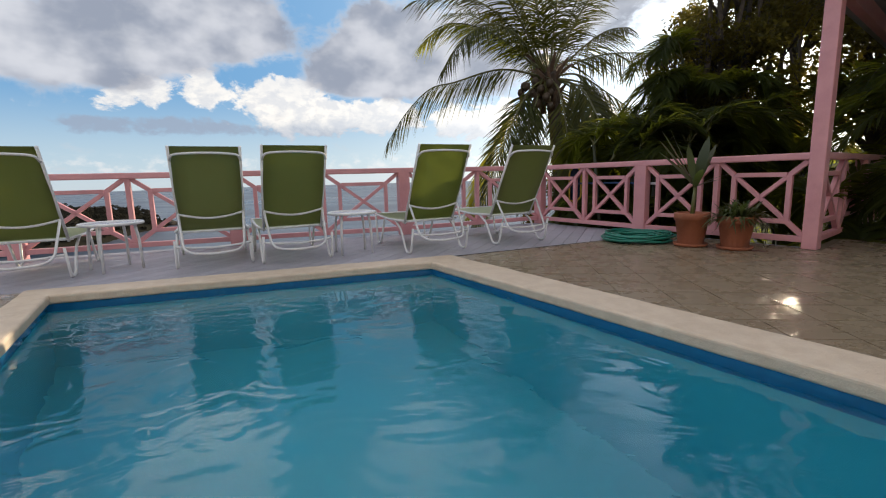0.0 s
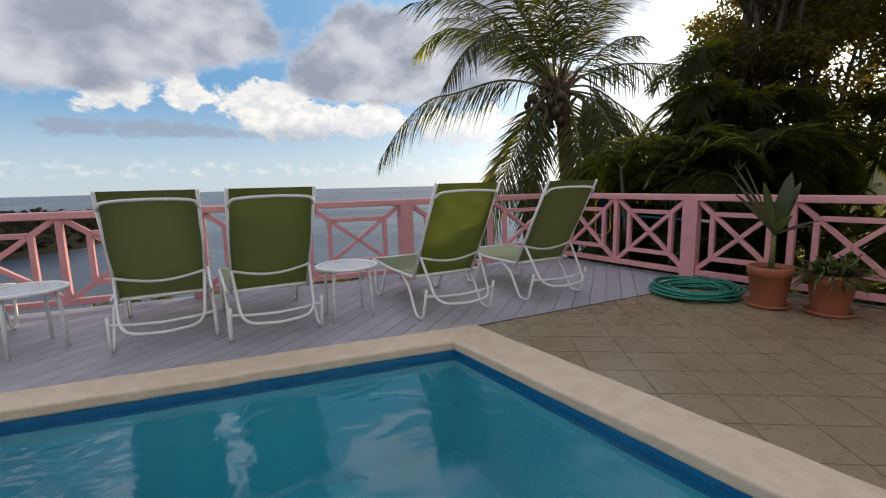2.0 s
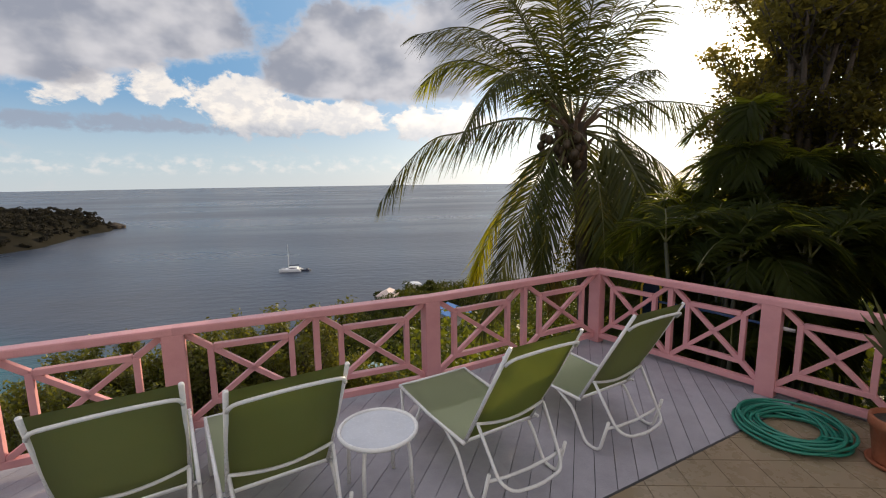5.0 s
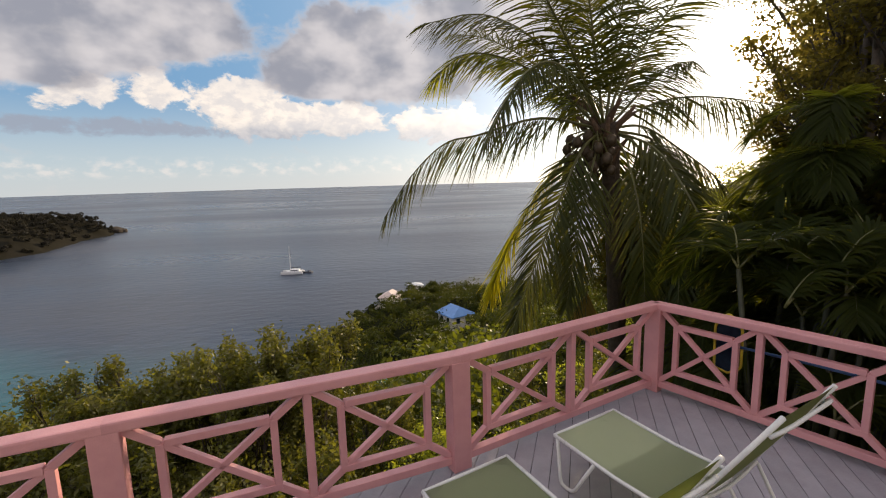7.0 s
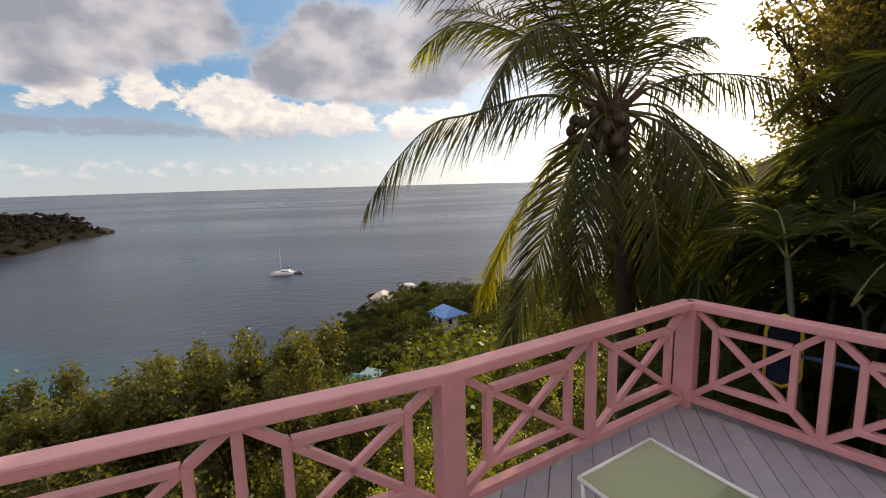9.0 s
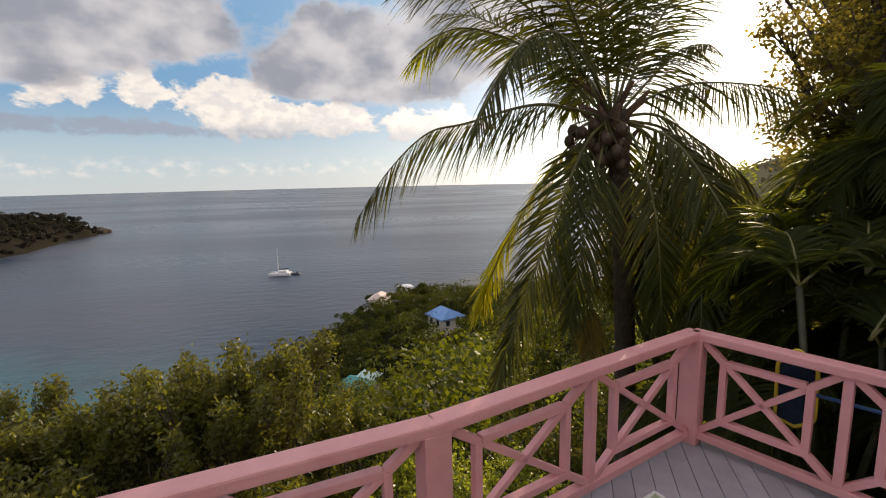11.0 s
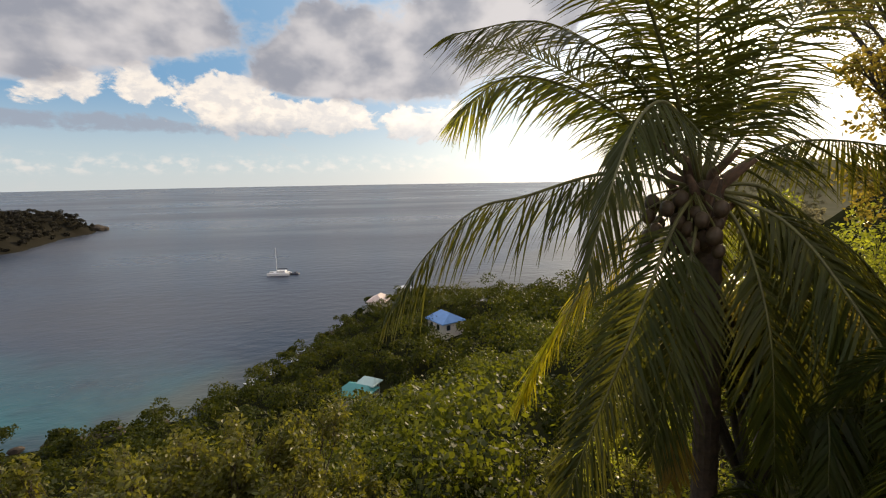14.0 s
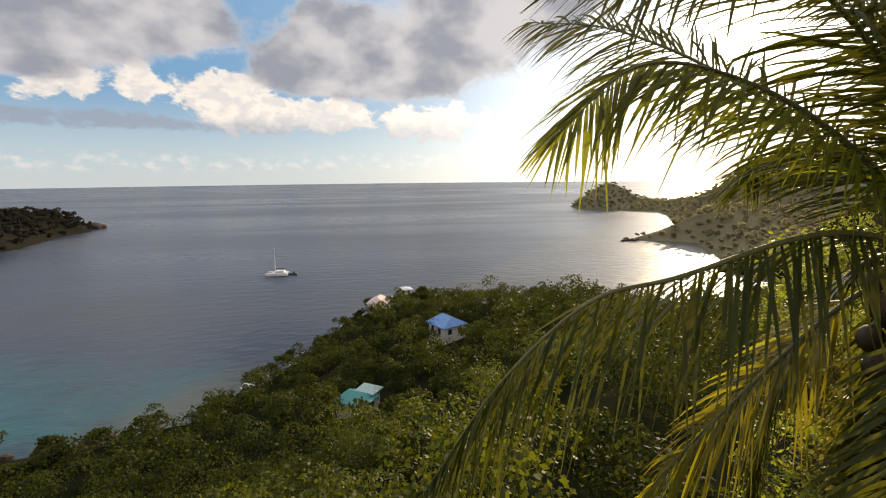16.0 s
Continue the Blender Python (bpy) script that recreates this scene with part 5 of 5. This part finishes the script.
def areca(x, y, z, n, reach, tall, seed, outward=None, low=0.45, label="clump of dark areca palms with arching feathery fronds", leaflet=0.42):
    ob = holder("areca_palm", pose(x, y, z), label, "palm clump", "areca palms beyond the railing")
    rng = np.random.RandomState(seed)
    for i in range(n):
        a = rng.uniform(0, 2 * np.pi)
        foot = np.array((rng.normal() * 0.30, rng.normal() * 0.30, 0))
        h = tall * rng.uniform(low, 1.0)
        lean = np.array((math.cos(a), math.sin(a), 0)) * 0.08 * h
        crown = foot + lean + (0, 0, h * 0.62)
        if i % 2 == 0:
            bm = bmesh.new()
            tube(bm, [Vector(foot), Vector(foot + lean * 0.4 + (0, 0, h * 0.3)), Vector(crown)], [0.035, 0.03, 0.025], 7)
            part("stem", bm, CANE, ob, smooth=True)
        for k in range(3):
            b = a + rng.uniform(-1.4, 1.4) if outward is None else radians(outward) + rng.uniform(-1.45, 1.45)
            out = np.array((math.cos(b), math.sin(b), 0)) * reach * rng.uniform(0.7, 1.1)
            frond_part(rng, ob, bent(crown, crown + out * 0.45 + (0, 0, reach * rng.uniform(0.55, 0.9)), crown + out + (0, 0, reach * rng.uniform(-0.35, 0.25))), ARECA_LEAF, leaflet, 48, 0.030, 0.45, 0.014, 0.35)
    return ob


areca(5.15, 4.45, -1.5, 8, 0.9, 3.0, 56, 31)
areca(3.60, 6.95, -1.5, 8, 0.9, 4.5, 55, 31, 0.80)
areca(3.95, 6.70, -1.5, 10, 1.0, 4.8, 51, 31)
areca(4.22, 6.30, -1.5, 10, 1.0, 5.5, 52, 40)
areca(4.35, 7.25, -1.8, 11, 1.0, 4.2, 54)
areca(5.00, 7.15, -1.6, 11, 1.1, 5.0, 41)
areca(5.2, 7.9, -1.7, 10, 1.1, 6.6, 47)
areca(4.35, 7.80, -2.0, 12, 1.0, 5.8, 49)
areca(5.8, 7.7, -1.9, 12, 0.9, 8.0, 42)
areca(6.6, 4.6, -1.5, 9, 1.2, 5.6, 43)
areca(8.2, 5.9, -1.6, 8, 1.8, 5.0, 44)
areca(7.4, 8.3, -1.8, 10, 1.3, 6.2, 57)
areca(4.9, 9.0, -2.6, 7, 1.3, 4.0, 45)
areca(6.4, 9.4, -2.6, 7, 1.3, 4.0, 46)


def leaf_tree(name, x, y, z, trunk_h, lobes, per, leaf, mat, label, category, seed, group="", thick=0.11, twigs=True, hang=0.25):
    """A tree or bush: a forked trunk, limbs to each lobe of the crown and many single leaves."""
    rng = np.random.RandomState(seed)
    ob = holder(name, pose(x, y, z), label, category, group)
    bm = bmesh.new()
    fork = Vector((0, 0, trunk_h))
    tube(bm, [Vector((0, 0, -0.3)), Vector((0.04, 0.02, trunk_h * 0.5)), fork], [thick * 1.2, thick, thick * 0.85], 9)
    part("trunk", bm, WOOD, ob, smooth=True)
    out = []
    bm = bmesh.new()
    for lx, ly, lz, rx, rz in lobes:
        c = Vector((lx, ly, lz))
        mid = fork.lerp(c, 0.5) + Vector((rng.normal() * 0.15, rng.normal() * 0.15, 0.1))
        tube(bm, [fork - Vector((0, 0, 0.1)), mid, c], [thick * 0.55, thick * 0.38, thick * 0.15], 6)
        if twigs:
            for k in range(9):
                v = rng.normal(size=3)
                v /= np.linalg.norm(v)
                e = c + Vector((v[0] * rx, v[1] * rx, abs(v[2]) * rz)) * 0.95
                s = c.lerp(mid, rng.uniform(0, 0.6))
                tube(bm, [s, s.lerp(e, 0.5) + Vector(rng.normal(size=3) * 0.06), e], [thick * 0.16, thick * 0.1, thick * 0.04], 4)
        v = rng.normal(size=(max(3, int(per * min(1.0, 0.3 + (rx * rx * rz) ** 0.667 / 0.2))) // 14, 3))
        v /= np.linalg.norm(v, axis=1)[:, None]
        v *= (rng.uniform(0.25, 1.0, len(v)) ** 0.5)[:, None]
        sprays = v * (rx, rx, rz) + (lx, ly, lz)
        pts = np.repeat(sprays, 14, axis=0)
        out.append(leaves(rng, pts, max(0.09 * rx, leaf * 0.8), leaf, hang))
    part("limb", bm, WOOD, ob, smooth=True)
    leaf_mesh("crown", np.concatenate(out), mat, ob)
    return ob


def lobes_of(rng, n, rx, ry, z0, z1, r):
    return [(rng.uniform(-rx, rx), rng.uniform(-ry, ry), rng.uniform(z0, z1), r * rng.uniform(0.7, 1.2), r * rng.uniform(0.6, 1.0)) for _ in range(n)]


lr = random.Random(77)
# bushes below the railing, each with upright shoots
for i, (x, y, top, w, mat, leaf) in enumerate((
        (-2.9, 13.4, -1.75, 1.5, BUSH_LEAF, 0.15), (-4.6, 13.9, -2.2, 1.6, BUSH_LEAF, 0.15), (-6.4, 13.4, -2.6, 1.7, BUSH_LEAF, 0.15), (-8.6, 13.8, -3.3, 1.8, BUSH_LEAF, 0.15), (-1.2, 14.6, -3.7, 1.4, BUSH_LEAF, 0.15),
        (-10.8, 14.6, -3.4, 1.9, BUSH_LEAF, 0.16), (-4.0, 11.0, -2.6, 1.4, BUSH_LEAF, 0.14), (-6.8, 10.8, -2.7, 1.5, BUSH_LEAF, 0.14), (-2.2, 10.4, -2.9, 1.3, BUSH_LEAF, 0.14), (-3.6, 12.3, -2.4, 1.4, BUSH_LEAF, 0.14), (-5.6, 12.3, -2.6, 1.5, BUSH_LEAF, 0.14), (-5.5, 13.7, -2.4, 1.5, BUSH_LEAF, 0.15), (-3.7, 13.6, -2.0, 1.4, BUSH_LEAF, 0.15), (-7.6, 12.3, -3.2, 1.5, BUSH_LEAF, 0.14), (-9.8, 12.8, -3.2, 1.6, BUSH_LEAF, 0.14),
        (0.6, 12.2, -3.2, 1.4, LIME_LEAF, 0.12), (2.2, 13.4, -3.4, 1.5, LIME_LEAF, 0.12), (1.2, 10.2, -2.9, 1.2, LIME_LEAF, 0.11), (2.6, 9.9, -2.8, 1.0, LIME_LEAF, 0.11), (-0.6, 11.6, -3.5, 1.3, LIME_LEAF, 0.12),
        (4.6, 12.6, -3.0, 1.5, BUSH_LEAF, 0.13), (6.6, 14.0, -2.8, 1.7, LIME_LEAF, 0.14), (11.6, 16.4, 3.1, 2.4, LIME_LEAF, 0.17), (14.2, 16.8, 3.5, 2.6, LIME_LEAF, 0.17), (9.6, 12.2, 2.6, 1.6, LIME_LEAF, 0.13), (9.0, 15.6, 0.2, 2.0, LIME_LEAF, 0.16), (1.0, 15.6, -4.6, 1.7, WOODS_LEAF, 0.16), (3.6, 16.6, -4.6, 1.8, WOODS_LEAF, 0.16), (-1.5, 17.6, -5.4, 1.8, WOODS_LEAF, 0.18), (-4.5, 17.6, -5.2, 1.8, WOODS_LEAF, 0.18), (-8, 18, -5.4, 2.0, WOODS_LEAF, 0.18))):
    g = height_at(x, y)
    h = top - g
    lob = lobes_of(lr, 11, w * 1.0, w * 0.9, h * 0.40, h * 0.88, w * 0.40)
    if mat is BUSH_LEAF:
        lob += [(lr.uniform(-w, w) * 1.15, lr.uniform(-w, w) * 0.8, h + lr.uniform(-0.65, 0.30), lr.uniform(0.12, 0.22), lr.uniform(0.40, 0.72)) for _ in range(19)]
    leaf_tree("bush", x, y, g, h * 0.3, lob, 480, leaf * 0.80, mat, "leafy green bush with upright shoots below the deck" if mat is BUSH_LEAF else "bright yellow-green bush on the slope below the deck", "bush", 100 + i, "bushes below the railing", 0.06)

# dark trees at the right of the terrace
for i, (x, y, z0, h, w, leaf, n, r) in enumerate((
        (9.1, 7.9, 1.5, 6.2, 1.6, 0.12, 16, 0.95), (13.6, 15.2, 5.3, 12.0, 2.6, 0.13, 20, 1.15), (10.6, 7.0, 3.0, 8.0, 2.3, 0.13, 14, 1.15), (5.0, 10.9, -0.8, 1.4, 1.0, 0.12, 8, 0.6), (6.6, 10.9, -0.8, 1.3, 1.2, 0.12, 9, 0.6),
        (12.4, 9.4, 2.5, 9.0, 1.8, 0.10, 13, 0.9), (17.0, 12.5, 2.0, 9.5, 2.4, 0.16, 12, 1.1), (6.0, 8.2, 1.6, 5.4, 0.8, 0.10, 15, 0.55), (5.5, 8.1, 1.3, 5.0, 0.3, 0.085, 9, 0.5), (6.9, 12.6, -1.5, 1.3, 1.5, 0.12, 11, 0.7), (7.0, 9.1, 3.5, 6.2, 0.9, 0.09, 12, 0.65))):
    g = height_at(x, y)
    H = h - g
    lob = lobes_of(lr, n, w, w, z0 - g, H - r * 0.6, r)
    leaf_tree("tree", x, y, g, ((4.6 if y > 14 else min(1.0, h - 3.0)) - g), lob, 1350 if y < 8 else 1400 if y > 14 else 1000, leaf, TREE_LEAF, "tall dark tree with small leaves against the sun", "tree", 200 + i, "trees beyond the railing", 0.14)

# the thin-leaved tree before the sun: loose sprays towards the bay, a closer crown behind
sun_lobes = [(-3.3, 0.2, 10.9, 0.42, 0.32), (-2.8, 0.3, 10.3, 0.5, 0.4), (-2.3, 0.0, 11.4, 0.55, 0.45), (-2.5, 0.5, 9.2, 0.5, 0.4), (-1.9, 0.4, 10.4, 0.65, 0.5), (-1.5, 0.9, 8.6, 0.7, 0.5), (-1.4, -0.4, 12.0, 0.8, 0.7),
             (-0.9, 0.2, 11.0, 0.8, 0.7), (-0.5, 0.5, 9.4, 0.9, 0.7), (0.0, 0.6, 12.6, 0.9, 0.8), (0.5, -0.3, 11.4, 1.0, 0.9), (1.0, 0.4, 10.0, 1.0, 0.8), (1.5, 0.0, 12.8, 1.0, 0.9), (2.0, 0.3, 11.2, 1.1, 0.9), (2.5, 0.3, 9.8, 1.1, 0.8)]
leaf_tree("tree", 11.3, 12.1, height_at(11.3, 12.1), 6.6, sun_lobes, 420, 0.13, SUN_TONED_LEAF, "thin-leaved tree with the low sun's gold put into its leaf colour", "tree", 260, "trees beyond the railing", 0.13)

leaf_tree("tree", 19.5, 166, height_at(19.5, 166), 2.0, [(0, 0, 4.2, 2.6, 1.8), (-2.6, 0.5, 3.2, 1.9, 1.4), (2.8, -0.5, 3.0, 1.9, 1.4), (0.6, 1.2, 5.2, 1.6, 1.2), (5.2, 0.6, 2.2, 1.7, 1.2)], 4200, 0.42, WOODS_LEAF, "round-topped dark green tree standing above the woods of the point", "tree", 270, "", 0.3, False)

# plants in the pots
young = holder("young_palm", pose(3.14, 4.38, 0.33), "young palm with broad pleated leaves growing in a pot", "potted palm")
crown = (0.015, 0.0, 0.30)
for azim, rise, length, wide, fall in ((168, 56, 0.70, 0.085, 0.10), (160, 62, 0.76, 0.085, 0.08), (152, 68, 0.74, 0.080, 0.06), (176, 49, 0.62, 0.080, 0.14), (20, 74, 0.62, 0.13, 0.10), (8, 66, 0.58, 0.10, 0.14),
                                       (330, 34, 0.42, 0.11, 0.25), (345, 28, 0.40, 0.09, 0.30), (250, 50, 0.40, 0.08, 0.3), (90, 72, 0.55, 0.09, 0.12)):
    d = np.array((math.cos(radians(azim)) * math.cos(radians(rise)), math.sin(radians(azim)) * math.cos(radians(rise)), math.sin(radians(rise))))
    strips_mesh("leaf", blade(crown, d, length, wide, fall)[None], POT_LEAF, young)
bm = bmesh.new()
tube(bm, [(0, 0, -0.02), (0.008, 0, 0.14), (0.015, 0.0, 0.31)], [0.026, 0.020, 0.012], 8)
part("stem", bm, RACHIS, young, smooth=True)

fern = holder("fern", pose(3.42, 4.08, 0.31), "low bushy fern spilling over its pot", "potted fern")
rng = np.random.RandomState(9)
blades = []
for i in range(380):
    a, el = rng.uniform(0, 360), rng.uniform(15, 75)
    b = np.array((math.cos(radians(a)) * math.cos(radians(el)), math.sin(radians(a)) * math.cos(radians(el)), math.sin(radians(el))))
    blades.append(blade((rng.normal() * 0.06, rng.normal() * 0.06, 0.0), b, rng.uniform(0.16, 0.40), rng.uniform(0.014, 0.03), rng.uniform(0.3, 0.8)))
strips_mesh("foliage", np.array(blades), POT_LEAF, fern)


# ---- boards and tiles ----
def pieces(name, region, angle, wx_, wy_, gap, z0, z1, mat, parent, ox=0.0, oy=0.0, joined=False):
    c, s = math.cos(radians(angle)), math.sin(radians(angle))
    loc = [(x * c + y * s, -x * s + y * c) for x, y in region]
    u0, u1 = min(p[0] for p in loc), max(p[0] for p in loc)
    v0, v1 = min(p[1] for p in loc), max(p[1] for p in loc)
    total = bmesh.new() if joined else None
    i0, i1 = math.floor((u0 - ox) / wx_), math.ceil((u1 - ox) / wx_)
    j0, j1 = math.floor((v0 - oy) / wy_), math.ceil((v1 - oy) / wy_)
    for i in range(i0, i1):
        for j in range(j0, j1):
            a, b = ox + i * wx_ + gap / 2, ox + (i + 1) * wx_ - gap / 2
            d, e = oy + j * wy_ + gap / 2, oy + (j + 1) * wy_ - gap / 2
            poly = inside([(a, d), (b, d), (b, e), (a, e)], loc)
            if not poly or area(poly) < 0.0015:
                continue
            bm = total if joined else bmesh.new()
            slab(bm, [(x * c - y * s, x * s + y * c) for x, y in poly], z0, z1)
            if not joined:
                part(name, bm, mat, parent)
    if joined:
        tagged(part(name + "s", total, mat, parent), kind="stuff")


for region in ([K1, K2, (PC[0] + 0.03, PC[1] + 0.1), (PB[0] - 0.02, PB[1] + 0.1)], [K0, K1, (PB[0] - 0.02, PB[1] + 0.1), (PA[0] - 0.02, PA[1] + 0.1)], [KZ, K0, (PA[0] - 0.02, PA[1] + 0.1), (P0[0], P0[1] + 0.1), (PZ[0], PZ[1] + 0.1)]):
    pieces("board", region, 64, 60.0, 0.145, 0.005, -0.024, 0.0, BOARD, deck, ox=-30)
pieces("tile", TILED[0], -11, 0.295, 0.295, 0.008, -0.008, -0.001, TILE, floor, ox=0.095, oy=0.23)
for region in TILED[1:]:
    pieces("tile", region, -11, 0.295, 0.295, 0.008, -0.008, -0.001, TILE, floor, ox=0.095, oy=0.23, joined=True)
